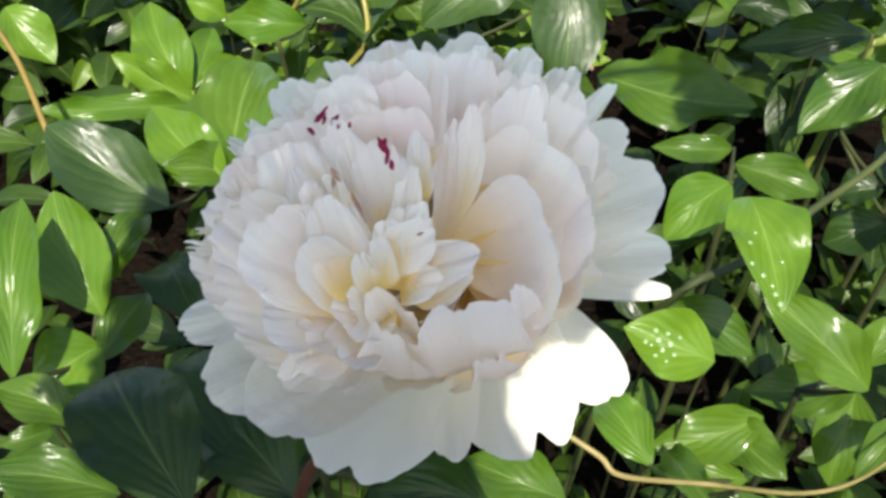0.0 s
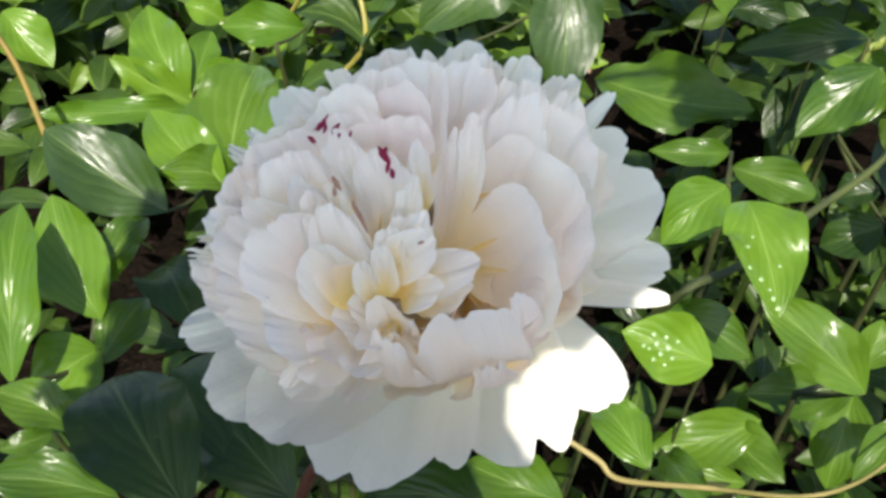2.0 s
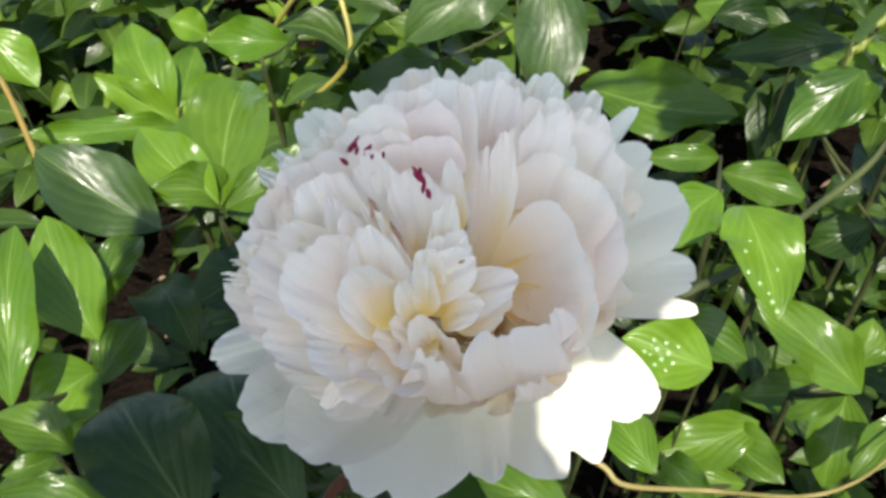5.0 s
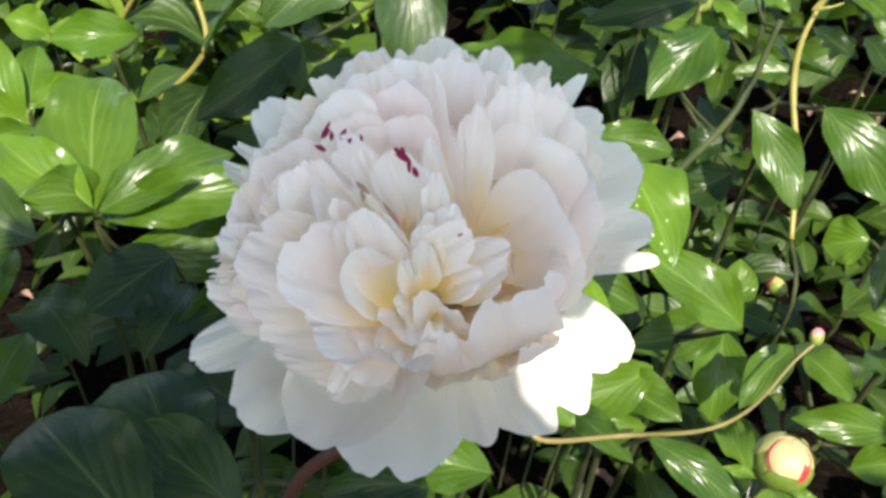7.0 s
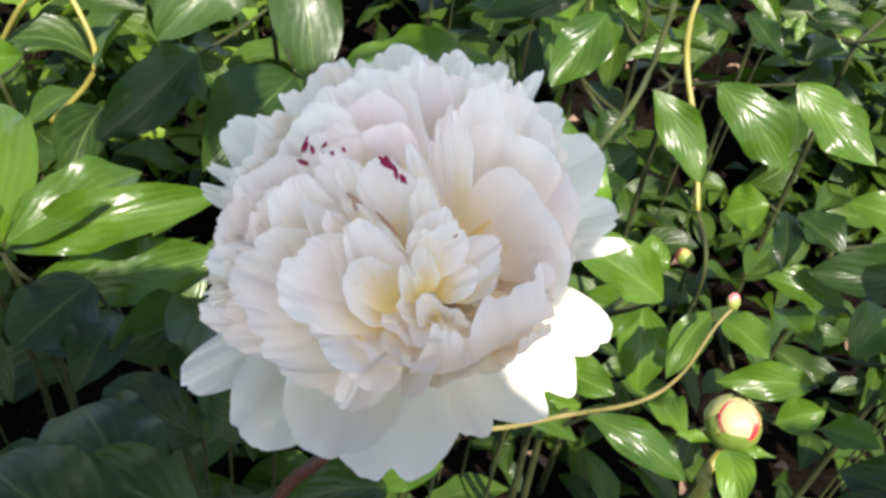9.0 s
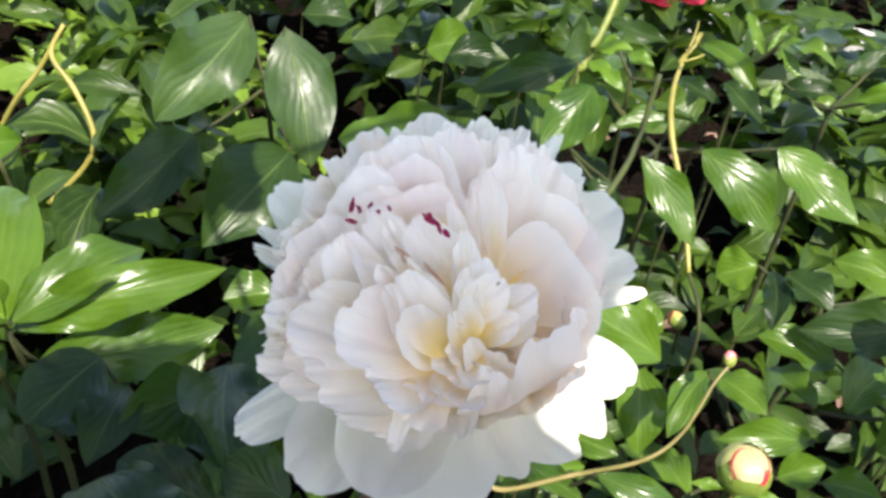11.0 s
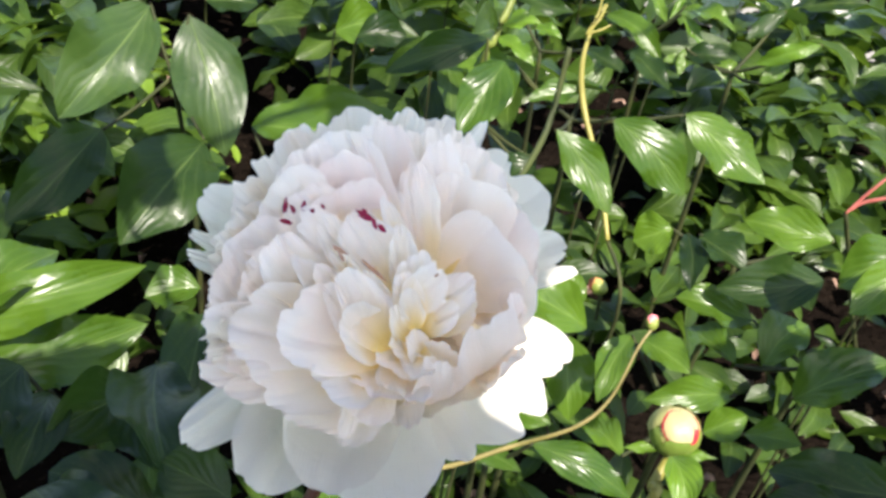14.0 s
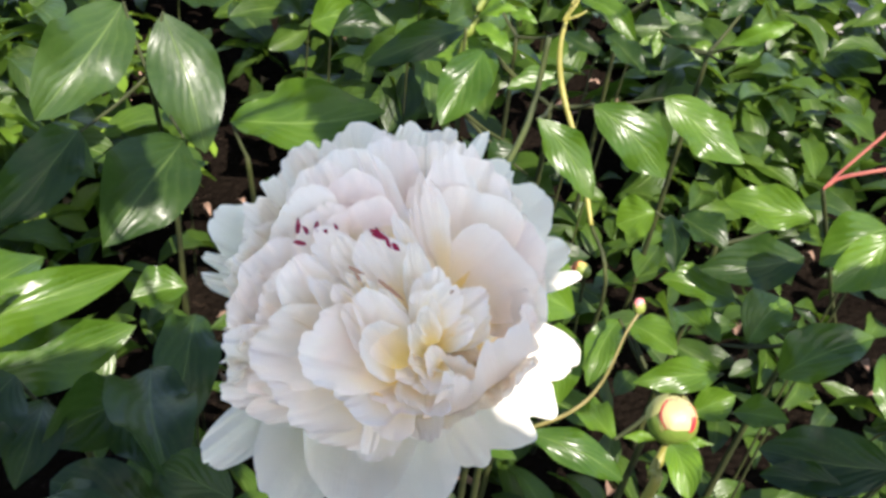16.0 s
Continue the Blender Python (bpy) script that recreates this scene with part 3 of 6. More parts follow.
petal((14.9, -5.4, 20.5), (41.3, 5.7, 28), 41.4, (-0.36, -0.10, 1.00), 0.20, 0.38, PETAL_PINK, jag=0.025, ruffle=0.03, blunt=0.2)
petal((12.2, -0.7, 25.2), (17.3, 37.1, 29.7), 16.2, (-0.14, -0.38, 1.00), 0.12, 0.70, PETAL_INNER, jag=0.1, ruffle=0.07, blunt=0.2)
# pink-white lip that curls over the lower edge
petal((8, -22, -6), (17.6, -19.7, 45.6), 45.0, (-0.20, 1.00, 0.10), 0.26, 0.45, PETAL_PINK, jag=0.075, blunt=0.12, ruffle=0.05)
petal((20, -20, -8), (33.7, -12, 36.3), 21.6, (-0.50, 1.00, 0.10), 0.26, 0.38, PETAL_PINK, blunt=0.6, jag=0.04)
petal((18, -24, -8), (30.4, -29.5, 35.8), 23.4, (-0.40, 1.00, 0.10), 0.20, 0.38, PETAL_PINK, jag=0.05, blunt=0.4, slant=-0.12)
petal((0, -22, -2), (5.2, -24.6, 49), 21.6, (0.20, 1.00, 0.20), 0.26, 0.38, PETAL_PINK, jag=0.03)
petal((8, -18, -10), (14.4, -20.4, 40.6), 34.2, (-0.20, 1.00, 0.20), 0.26, 0.45, PETAL_INNER)
petal((4, -14, -22), (6.4, -39.7, 27), 30.6, (-0.04, 0.32, 1.00), 0.14, 0.30, PETAL_INNER, jag=0.02)
petal((6, -14, -22), (20.9, -38, 18.9), 25.2, (-0.17, 0.30, 1.00), 0.14, 0.30, PETAL_INNER, jag=0.02)
petal((6, -8, -10), (14, -11.1, 30.5), 27.0, (-0.30, 0.10, 1.00), 0.05, 0.22, PETAL_INNER)
petal((0, -8, -5), (5.7, -16.6, 36.9), 21.6, (0.00, 0.10, 1.00), 0.05, 0.22, PETAL_INNER)
petal((4, -14, 2), (8.4, -23, 34.7), 21.6, (0.00, 0.10, 1.00), 0.05, 0.22, PETAL_INNER)
petal((8, -12, 0), (16.7, -19.6, 33), 23.4, (-0.20, 0.10, 1.00), 0.05, 0.22, PETAL_INNER)
petal((3.5, -28.3, 29), (10.6, -20.6, 40.8), 18.0, (0.00, -0.10, 1.00), 0.05, 0.30, PETAL_INNER)
petal((0.4, -27.9, 29.7), (5.2, -22.1, 42.7), 14.4, (0.10, 0.00, 1.00), 0.05, 0.30, PETAL_INNER)
petal((10, -8, -10), (23.9, -8.5, 20.4), 27.0, (-0.40, 0.10, 1.00), 0.05, 0.22, PETAL_INNER)
# upright petals of the heart
petal((-4.4, 0.8, 34), (-22.4, 28.5, 32.1), 22.5, (0.10, -0.50, 1.00), 0.05, 0.26, PETAL_INNER, blunt=0.22, jag=0.05, ruffle=0.04)
petal((-0.9, -1.2, 33), (-13.3, 27.8, 34.1), 16.2, (0.10, -0.50, 1.00), 0.05, 0.26, PETAL_INNER, blunt=0.25, jag=0.04, ruffle=0.04)
petal((2.7, -9.8, 35.5), (-5.1, 26.5, 37.1), 22.5, (-0.10, -0.50, 1.00), 0.05, 0.30, PETAL_INNER, blunt=0.3, jag=0.03, ruffle=0.04)
petal((4.5, -13.2, 34.7), (8, 18.3, 40), 12.6, (-0.20, -0.30, 1.00), 0.05, 0.38, PETAL_INNER, blunt=0.4, jag=0.05, ruffle=0.06)
petal((2.9, -14.6, 36.8), (10.7, 9.5, 43.1), 14.4, (-0.30, -0.30, 1.00), 0.05, 0.30, PETAL_INNER, blunt=0.3, jag=0.06, ruffle=0.06)
petal((1.6, -10.2, 41.5), (14.5, 0.6, 45.4), 14.4, (-0.20, -0.20, 1.00), 0.03, 0.30, PETAL_INNER, blunt=0.3, jag=0.04, ruffle=0.05)
petal((2.3, -14.7, 39), (4, 3.3, 45.9), 10.8, (0.10, -0.30, 1.00), 0.05, 0.38, PETAL_INNER, blunt=0.4, jag=0.04, ruffle=0.05)
petal((-16, -7.1, 37.7), (-26.1, 18.3, 39.9), 12.6, (0.50, -0.30, 1.00), 0.06, 0.70, PETAL_INNER, blunt=0.4, jag=0.04, ruffle=0.05)
petal((-13, -9.3, 39), (-19.1, 13.5, 43.4), 10.8, (0.50, -0.30, 1.00), 0.06, 0.45, PETAL_INNER, blunt=0.45, jag=0.04, ruffle=0.05)
petal((-3.8, -13.6, 37.7), (-7.7, 6.9, 44.3), 12.6, (0.10, -0.30, 1.00), 0.05, 0.38, PETAL_INNER, blunt=0.35, jag=0.04, ruffle=0.05)
petal((-6.3, -18.1, 42), (-12.5, 7.7, 48.9), 18.9, (0.20, -0.20, 1.00), 0.06, 0.38, PETAL_INNER, blunt=0.35, jag=0.02, ruffle=0.05)
petal((-10.4, -15.2, 41.5), (-18, 5, 47.5), 10.8, (0.40, -0.10, 1.00), 0.05, 0.38, PETAL_INNER, blunt=0.35, jag=0.02, ruffle=0.05)
petal((2.5, -15, 42.8), (4.2, -1.7, 49.2), 8.6, (0.00, -0.30, 1.00), 0.05, 0.38, PETAL_INNER, blunt=0.5, jag=0.04, ruffle=0.05)
petal((-0.3, -17.4, 40.7), (-1.5, -6.1, 50.2), 8.3, (0.20, -0.20, 1.00), 0.05, 0.45, PETAL_INNER, blunt=0.4, jag=0.04, ruffle=0.05)
petal((7.2, -11.5, 37.4), (25, -5.6, 35.8), 16.2, (-0.10, 0.30, 1.00), -0.02, 0.30, PETAL_INNER, jag=0.07, ruffle=0.06)
petal((4.9, -16.4, 36.2), (16.6, -10.6, 40.5), 12.6, (-0.20, 0.30, 1.00), -0.06, 0.45, PETAL_INNER, jag=0.04, ruffle=0.05)
petal((7.2, -15.8, 33.8), (23.3, -11.8, 35.4), 14.4, (-0.10, 0.40, 1.00), 0.04, 0.30, PETAL_INNER, jag=0.06, ruffle=0.06)
petal((1.7, -22, 35.4), (-5.4, -16.3, 47.3), 9.0, (0.30, 0.20, 1.00), 0.06, 0.45, PETAL_INNER, jag=0.04, ruffle=0.05)
petal((3.7, -23.8, 34.5), (1.1, -16.5, 46.7), 10.1, (0.10, 0.20, 1.00), 0.06, 0.45, PETAL_INNER, jag=0.04, ruffle=0.05)
petal((1.6, -21.9, 33.4), (-11.3, -19.7, 45.5), 14.4, (0.30, 0.40, 1.00), 0.05, 0.30, PETAL_INNER, jag=0.04, ruffle=0.05)
petal((2.4, -21.3, 33.5), (-6.3, -25.9, 44.8), 14.4, (0.20, 0.60, 1.00), 0.08, 0.38, PETAL_INNER, jag=0.04, ruffle=0.05)
petal((-10.7, 5.7, 40.3), (-16.3, 15, 43.4), 2.9, (0.30, -0.30, 1.00), 0.04, 0.38, PETAL_INNER, blunt=0.5, jag=0.05)
petal((-9, 6.9, 40.2), (-14.1, 15.3, 43.5), 2.9, (0.30, -0.30, 1.00), 0.04, 0.38, PETAL_INNER, blunt=0.5, jag=0.05)
petal((-8.2, 7.6, 40.1), (-11.7, 14.1, 44.1), 2.9, (0.30, -0.30, 1.00), 0.04, 0.38, PETAL_INNER, blunt=0.5, jag=0.05)
petal((-6.7, 3.4, 40.8), (-9.3, 10.5, 45.4), 2.9, (0.30, -0.30, 1.00), 0.04, 0.38, PETAL_INNER, blunt=0.5, jag=0.05)
petal((-13.4, 2.9, 40.5), (-19.2, 12.3, 43.7), 2.9, (0.30, -0.30, 1.00), 0.04, 0.38, PETAL_INNER, blunt=0.5, jag=0.05)
# crimson flecks and a browned fold
petal((-22.4, 38.5, 28.7), (-24.4, 32.2, 32.3), 2.0, (0.00, -0.30, 1.00), 0.05, 0.10, CRIMSON, "crimson petal fleck", jag=0.12, taper=0.8)
petal((-22, 35.1, 31.1), (-21, 31.1, 33.9), 1.8, (0.00, -0.30, 1.00), 0.05, 0.10, CRIMSON, "crimson petal fleck", jag=0.12, taper=0.8)
petal((-17.1, 34.7, 32.4), (-18.7, 30.8, 34.6), 1.9, (0.00, -0.30, 1.00), 0.05, 0.10, CRIMSON, "crimson petal fleck", jag=0.12, taper=0.8)
petal((-16.6, 31.7, 34.4), (-15.2, 29.2, 36.1), 1.5, (0.00, -0.30, 1.00), 0.05, 0.10, CRIMSON, "crimson petal fleck", jag=0.12, taper=0.8)
petal((-26.6, 31, 32.4), (-22.4, 28.1, 35.3), 1.8, (0.00, -0.30, 1.00), 0.05, 0.10, CRIMSON, "crimson petal fleck", jag=0.12, taper=0.8)
petal((1.5, 20.2, 40.6), (-3.8, 25.7, 38.5), 2.7, (0.00, -0.30, 1.00), 0.05, 0.10, CRIMSON, "crimson petal fleck", jag=0.12, taper=0.8)
petal((-1.1, 25.8, 38.2), (-0.7, 22.4, 39.8), 1.8, (0.00, -0.30, 1.00), 0.05, 0.10, CRIMSON, "crimson petal fleck", jag=0.12, taper=0.8)
petal((0.9, 17.1, 41.9), (0.6, 22.1, 39.8), 1.5, (0.00, -0.30, 1.00), 0.05, 0.10, CRIMSON, "crimson petal fleck", jag=0.12, taper=0.8)
petal((-12.6, 31.6, 35.2), (-12.2, 29.0, 36.6), 1.2, (0.00, -0.30, 1.00), 0.05, 0.10, CRIMSON, "crimson petal fleck", jag=0.12, taper=0.8)
petal((3.2, 15.6, 42.3), (1.4, 19.0, 41.2), 2.0, (0.00, -0.30, 1.00), 0.05, 0.10, CRIMSON, "crimson petal fleck", jag=0.12, taper=0.8)
petal((-9.5, 11.9, 46), (-13.8, 16.3, 44.3), 1.6, (0.00, -0.30, 1.00), 0.05, 0.10, CREVICE, "brown-red petal fold", jag=0.1, taper=0.8)
petal((-11.4, 10, 46.4), (-11.9, 13.6, 45.3), 1.4, (0.00, -0.30, 1.00), 0.05, 0.10, CREVICE, "brown-red petal fold", jag=0.1, taper=0.8)
petal((13.9, -1.7, 47.7), (12.2, -2.4, 48.3), 0.9, (0.00, -0.30, 1.00), 0.10, 0.10, CREVICE, "brown petal edge", jag=0.1)
petal((-1.3, 0.5, 46.9), (-7, 10.2, 46.5), 1.4, (0.00, -0.30, 1.00), 0.02, 0.10, CREVICE, "brown petal edge", jag=0.1, taper=0.7)

# filling petals under the visible ones, in rings that follow the flower's dome
ring_rs = np.random.RandomState(5)
for count, rad, sink, wide in ((11, 52, 9, 34), (11, 40, 9, 32), (9, 28, 11, 26), (7, 16, 14, 20)):
    for k in range(count):
        a = 2 * math.pi * (k + ring_rs.uniform(-0.3, 0.3)) / count
        cx, cy = math.cos(a), math.sin(a)
        x, y = -3 + cx * rad * ring_rs.uniform(0.92, 1.06), cy * rad * ring_rs.uniform(0.92, 1.06)
        if y < -18 and rad > 35:
            continue
        deep = 20 if x > 5 and rad < 45 else 0
        z = 48 - ((x - 2) ** 2 + (y + 5) ** 2) / 120 - 0.15 * x - sink - deep - ring_rs.uniform(0, 3)
        petal((-4 + x * 0.12, 2 + y * 0.12, -22), (x, y, z), wide * ring_rs.uniform(0.85, 1.2), (-cx * 0.7, -cy * 0.7, 1), 0.16, 0.4,
              PETAL_PINK if ring_rs.rand() < 0.3 else PETAL_INNER, jag=0.04, ruffle=0.04)


# ---- buds and leafy shoots ----
def bud_body(parent, centre, up, radius, tight, tip=None):
    """A round bud of lapping petals between green sepals; tight: small, with a pink tip."""
    up = unit(up)
    x = unit(np.cross(up, (0.2, -1.0, 0.1)))
    y = np.cross(up, x)
    frame_ = Matrix(((x[0], y[0], up[0], centre[0]), (x[1], y[1], up[1], centre[1]), (x[2], y[2], up[2], centre[2]), (0, 0, 0, 1)))

    def shell(name, turn, spread, low, high, lift, material, label="", t0=-1.0, t1=1.0):
        n, m = 13, 11
        v, uv = [], []
        for i in range(n):
            s = i / (n - 1)
            lat = low + (high - low) * s
            wide = spread * math.sin(math.pi * min(1, 0.18 + 0.82 * s) * 0.97) ** 0.6
            for j in range(m):
                t = t0 + (t1 - t0) * j / (m - 1) + 0.035 * math.sin(9 * s + 5 * turn)
                lon = turn + wide * t / max(0.35, math.cos(lat))
                r = radius * (1 + lift * (1 - 0.6 * s) + 0.02 * math.sin(5 * t + 3 * s + turn))
                v.append(frame_ @ Vector((r * math.cos(lat) * math.cos(lon), r * math.cos(lat) * math.sin(lon), r * (0.98 if not tight else 1.28) * math.sin(lat))))
                uv.append((s, j / (m - 1)))
        part(name, mesh_of(name, v, grid_faces(n, m), material, uv), parent, label)

    core = bmesh.new()
    bmesh.ops.create_icosphere(core, subdivisions=3, radius=radius * 0.97, matrix=frame_ @ Matrix.Diagonal((1, 1, 1.32 if tight else 0.97, 1)))
    me = bpy.data.meshes.new("bud_core")
    core.to_mesh(me)
    core.free()
    me.polygons.foreach_set("use_smooth", [True] * len(me.polygons))
    me.materials.append(tip or (BUD_PINK if tight else BUD_CREAM))
    part("bud_core", me, parent)
    for k in range(3):
        shell("sepal", 0.35 + 2.1 * k, 1.15, -1.45, 0.55 if not tight else 0.45 if tip else 0.42, 0.015 + 0.012 * k, BUD_GREEN)
    if not tight:
        shell("bud_petal", -2.15, 0.72, 0.08, 1.5, 0.055, BUD_PALE, "pale cream patch of petal")
        shell("petal_edge", -2.15, 0.72, 0.0, 1.2, 0.064, BUD_EDGE, "crimson petal edge", 0.62, 1.12)
        shell("petal_edge", -2.15, 0.72, 0.05, 1.3, 0.064, BUD_EDGE, "crimson petal edge", -1.10, -0.95)
        shell("bud_petal", 0.25, 0.6, -0.2, 1.2, 0.05, BUD_CREAM)
        shell("bud_petal", 2.2, 0.8, 0.0, 1.25, 0.05, BUD_CREAM)


shoot = thing("peony_shoot", "peony shoot with three broad fresh green leaflets fanning from a joint", "plant", group="peony plants")
stalk(shoot, [(-0.247, 0.817, 0), (-0.247, 0.797, 0.201), (-0.267, 0.757, 0.403)], (0.005, 0.004, 0.003))
stalk(shoot, [(-0.267, 0.757, 0.403), (-0.267, 0.758, 0.407), (-0.267, 0.758, 0.419)], (0.0026, 0.0022, 0.0016), name="petiole")
stalk(shoot, [(-0.267, 0.757, 0.403), (-0.268, 0.758, 0.408), (-0.269, 0.76, 0.422)], (0.0026, 0.0022, 0.0016), name="petiole")
stalk(shoot, [(-0.267, 0.757, 0.403), (-0.266, 0.758, 0.408), (-0.265, 0.76, 0.42)], (0.0026, 0.0022, 0.0016), name="petiole")
stalk(shoot, [(-0.267, 0.757, 0.403), (-0.271, 0.769, 0.395), (-0.274, 0.781, 0.395)], (0.0026, 0.0022, 0.0016), name="petiole")
stalk(shoot, [(-0.267, 0.757, 0.403), (-0.258, 0.76, 0.38), (-0.248, 0.763, 0.365)], (0.0026, 0.0022, 0.0016), name="petiole")
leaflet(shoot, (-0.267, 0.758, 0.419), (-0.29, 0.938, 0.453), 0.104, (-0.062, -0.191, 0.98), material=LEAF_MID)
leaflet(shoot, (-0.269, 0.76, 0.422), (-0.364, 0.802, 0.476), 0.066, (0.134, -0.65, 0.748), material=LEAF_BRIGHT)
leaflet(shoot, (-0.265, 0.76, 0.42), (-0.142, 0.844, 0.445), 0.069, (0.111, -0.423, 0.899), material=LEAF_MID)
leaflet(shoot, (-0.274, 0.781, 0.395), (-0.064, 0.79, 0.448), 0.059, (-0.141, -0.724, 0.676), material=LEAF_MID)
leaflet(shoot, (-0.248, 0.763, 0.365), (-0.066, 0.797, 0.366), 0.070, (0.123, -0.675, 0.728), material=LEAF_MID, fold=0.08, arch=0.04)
shoot = thing("peony_shoot", "shaded peony shoot with a broad dull green leaf", "plant", group="peony plants")
stalk(shoot, [(-0.283, 0.842, 0), (-0.283, 0.822, 0.198), (-0.303, 0.782, 0.396)], (0.005, 0.004, 0.003))
stalk(shoot, [(-0.303, 0.782, 0.396), (-0.298, 0.727, 0.421), (-0.293, 0.673, 0.453)], (0.0026, 0.0022, 0.0016), name="petiole")
stalk(shoot, [(-0.303, 0.782, 0.396), (-0.328, 0.835, 0.405), (-0.354, 0.889, 0.421)], (0.0026, 0.0022, 0.0016), name="petiole")
stalk(shoot, [(-0.303, 0.782, 0.396), (-0.283, 0.782, 0.396), (-0.263, 0.783, 0.404)], (0.0026, 0.0022, 0.0016), name="petiole")
# the darker waxy green stands in for the shade on this leaf
leaflet(shoot, (-0.293, 0.673, 0.453), (-0.413, 0.692, 0.511), 0.078, (0.263, -0.615, 0.743), material=LEAF_SHEEN)
leaflet(shoot, (-0.354, 0.889, 0.421), (-0.48, 0.781, 0.463), 0.033, (0.582, -0.409, 0.703), material=LEAF_BRIGHT)
leaflet(shoot, (-0.263, 0.783, 0.404), (-0.322, 0.731, 0.457), 0.053, (0.688, -0.044, 0.725), material=LEAF_MID)
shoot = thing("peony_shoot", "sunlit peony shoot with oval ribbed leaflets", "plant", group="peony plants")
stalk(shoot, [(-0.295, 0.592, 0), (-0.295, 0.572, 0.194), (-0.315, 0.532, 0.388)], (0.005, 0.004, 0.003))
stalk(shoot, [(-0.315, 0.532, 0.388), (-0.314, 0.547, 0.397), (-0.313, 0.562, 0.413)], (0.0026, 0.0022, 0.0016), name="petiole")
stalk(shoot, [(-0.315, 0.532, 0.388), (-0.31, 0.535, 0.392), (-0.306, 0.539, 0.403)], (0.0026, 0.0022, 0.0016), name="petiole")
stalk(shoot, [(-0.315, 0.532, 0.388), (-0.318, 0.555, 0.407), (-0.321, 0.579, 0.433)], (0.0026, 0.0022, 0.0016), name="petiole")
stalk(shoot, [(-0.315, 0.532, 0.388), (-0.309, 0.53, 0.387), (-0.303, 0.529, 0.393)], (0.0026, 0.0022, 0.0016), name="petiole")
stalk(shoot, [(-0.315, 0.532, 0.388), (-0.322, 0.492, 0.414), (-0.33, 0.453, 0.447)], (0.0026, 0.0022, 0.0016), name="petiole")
# the lighter greens add to the sun on these leaflets
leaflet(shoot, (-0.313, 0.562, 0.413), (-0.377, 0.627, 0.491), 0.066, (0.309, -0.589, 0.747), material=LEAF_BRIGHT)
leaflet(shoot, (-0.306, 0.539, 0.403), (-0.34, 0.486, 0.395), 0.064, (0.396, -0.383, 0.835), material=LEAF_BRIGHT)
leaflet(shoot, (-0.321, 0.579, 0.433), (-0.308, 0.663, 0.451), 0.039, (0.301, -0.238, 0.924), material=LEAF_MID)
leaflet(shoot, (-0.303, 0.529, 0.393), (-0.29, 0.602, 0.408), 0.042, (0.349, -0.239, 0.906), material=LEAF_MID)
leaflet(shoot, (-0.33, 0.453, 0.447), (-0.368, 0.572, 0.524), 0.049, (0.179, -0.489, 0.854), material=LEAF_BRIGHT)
shoot = thing("peony_shoot", "low peony shoot with glossy leaflets near the soil", "plant", group="peony plants")
stalk(shoot, [(-0.231, 0.466, 0), (-0.231, 0.446, 0.208), (-0.251, 0.406, 0.417)], (0.005, 0.004, 0.003))
stalk(shoot, [(-0.251, 0.406, 0.417), (-0.261, 0.418, 0.424), (-0.271, 0.43, 0.438)], (0.0026, 0.0022, 0.0016), name="petiole")
stalk(shoot, [(-0.251, 0.406, 0.417), (-0.232, 0.392, 0.425), (-0.213, 0.379, 0.441)], (0.0026, 0.0022, 0.0016), name="petiole")
stalk(shoot, [(-0.251, 0.406, 0.417), (-0.26, 0.407, 0.435), (-0.269, 0.408, 0.461)], (0.0026, 0.0022, 0.0016), name="petiole")
leaflet(shoot, (-0.271, 0.43, 0.438), (-0.325, 0.429, 0.469), 0.039, (0.455, -0.442, 0.773), material=LEAF_MID)
leaflet(shoot, (-0.213, 0.379, 0.441), (-0.287, 0.348, 0.486), 0.040, (0.59, -0.394, 0.704), material=LEAF_MID)
leaflet(shoot, (-0.269, 0.408, 0.461), (-0.298, 0.385, 0.462), 0.018, (0.386, -0.443, 0.81), material=LEAF_MID)
shoot = thing("peony_shoot", "dark shaded peony shoot with broad blunt leaflets", "plant", group="peony plants")
stalk(shoot, [(-0.055, 0.46, 0), (-0.055, 0.44, 0.243), (-0.075, 0.4, 0.485)], (0.005, 0.004, 0.003))
stalk(shoot, [(-0.118, 0.296, 0.576), (-0.118, 0.314, 0.526), (-0.116, 0.336, 0.288), (-0.114, 0.356, 0)], (0.0013, 0.0014, 0.0015, 0.0018))
stalk(shoot, [(-0.075, 0.4, 0.485), (-0.078, 0.379, 0.493), (-0.081, 0.359, 0.508)], (0.0026, 0.0022, 0.0016), name="petiole")
stalk(shoot, [(-0.075, 0.4, 0.485), (-0.019, 0.395, 0.486), (0.037, 0.39, 0.494)], (0.0026, 0.0022, 0.0016), name="petiole")
stalk(shoot, [(-0.075, 0.4, 0.485), (-0.096, 0.383, 0.499), (-0.117, 0.366, 0.521)], (0.0026, 0.0022, 0.0016), name="petiole")
stalk(shoot, [(-0.075, 0.4, 0.485), (-0.088, 0.392, 0.493), (-0.101, 0.385, 0.508)], (0.0026, 0.0022, 0.0016), name="petiole")
stalk(shoot, [(-0.067, 0.603, 0.485), (-0.067, 0.621, 0.435), (-0.068, 0.643, 0.242), (-0.068, 0.663, 0)], (0.0013, 0.0014, 0.0015, 0.0018))
# leaflets without a material take the dark green that carries their shade
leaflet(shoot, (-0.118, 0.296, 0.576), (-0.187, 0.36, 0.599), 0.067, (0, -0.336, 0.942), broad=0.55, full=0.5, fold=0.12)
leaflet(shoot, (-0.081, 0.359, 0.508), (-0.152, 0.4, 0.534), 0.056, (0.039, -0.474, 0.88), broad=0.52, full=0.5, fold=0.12)
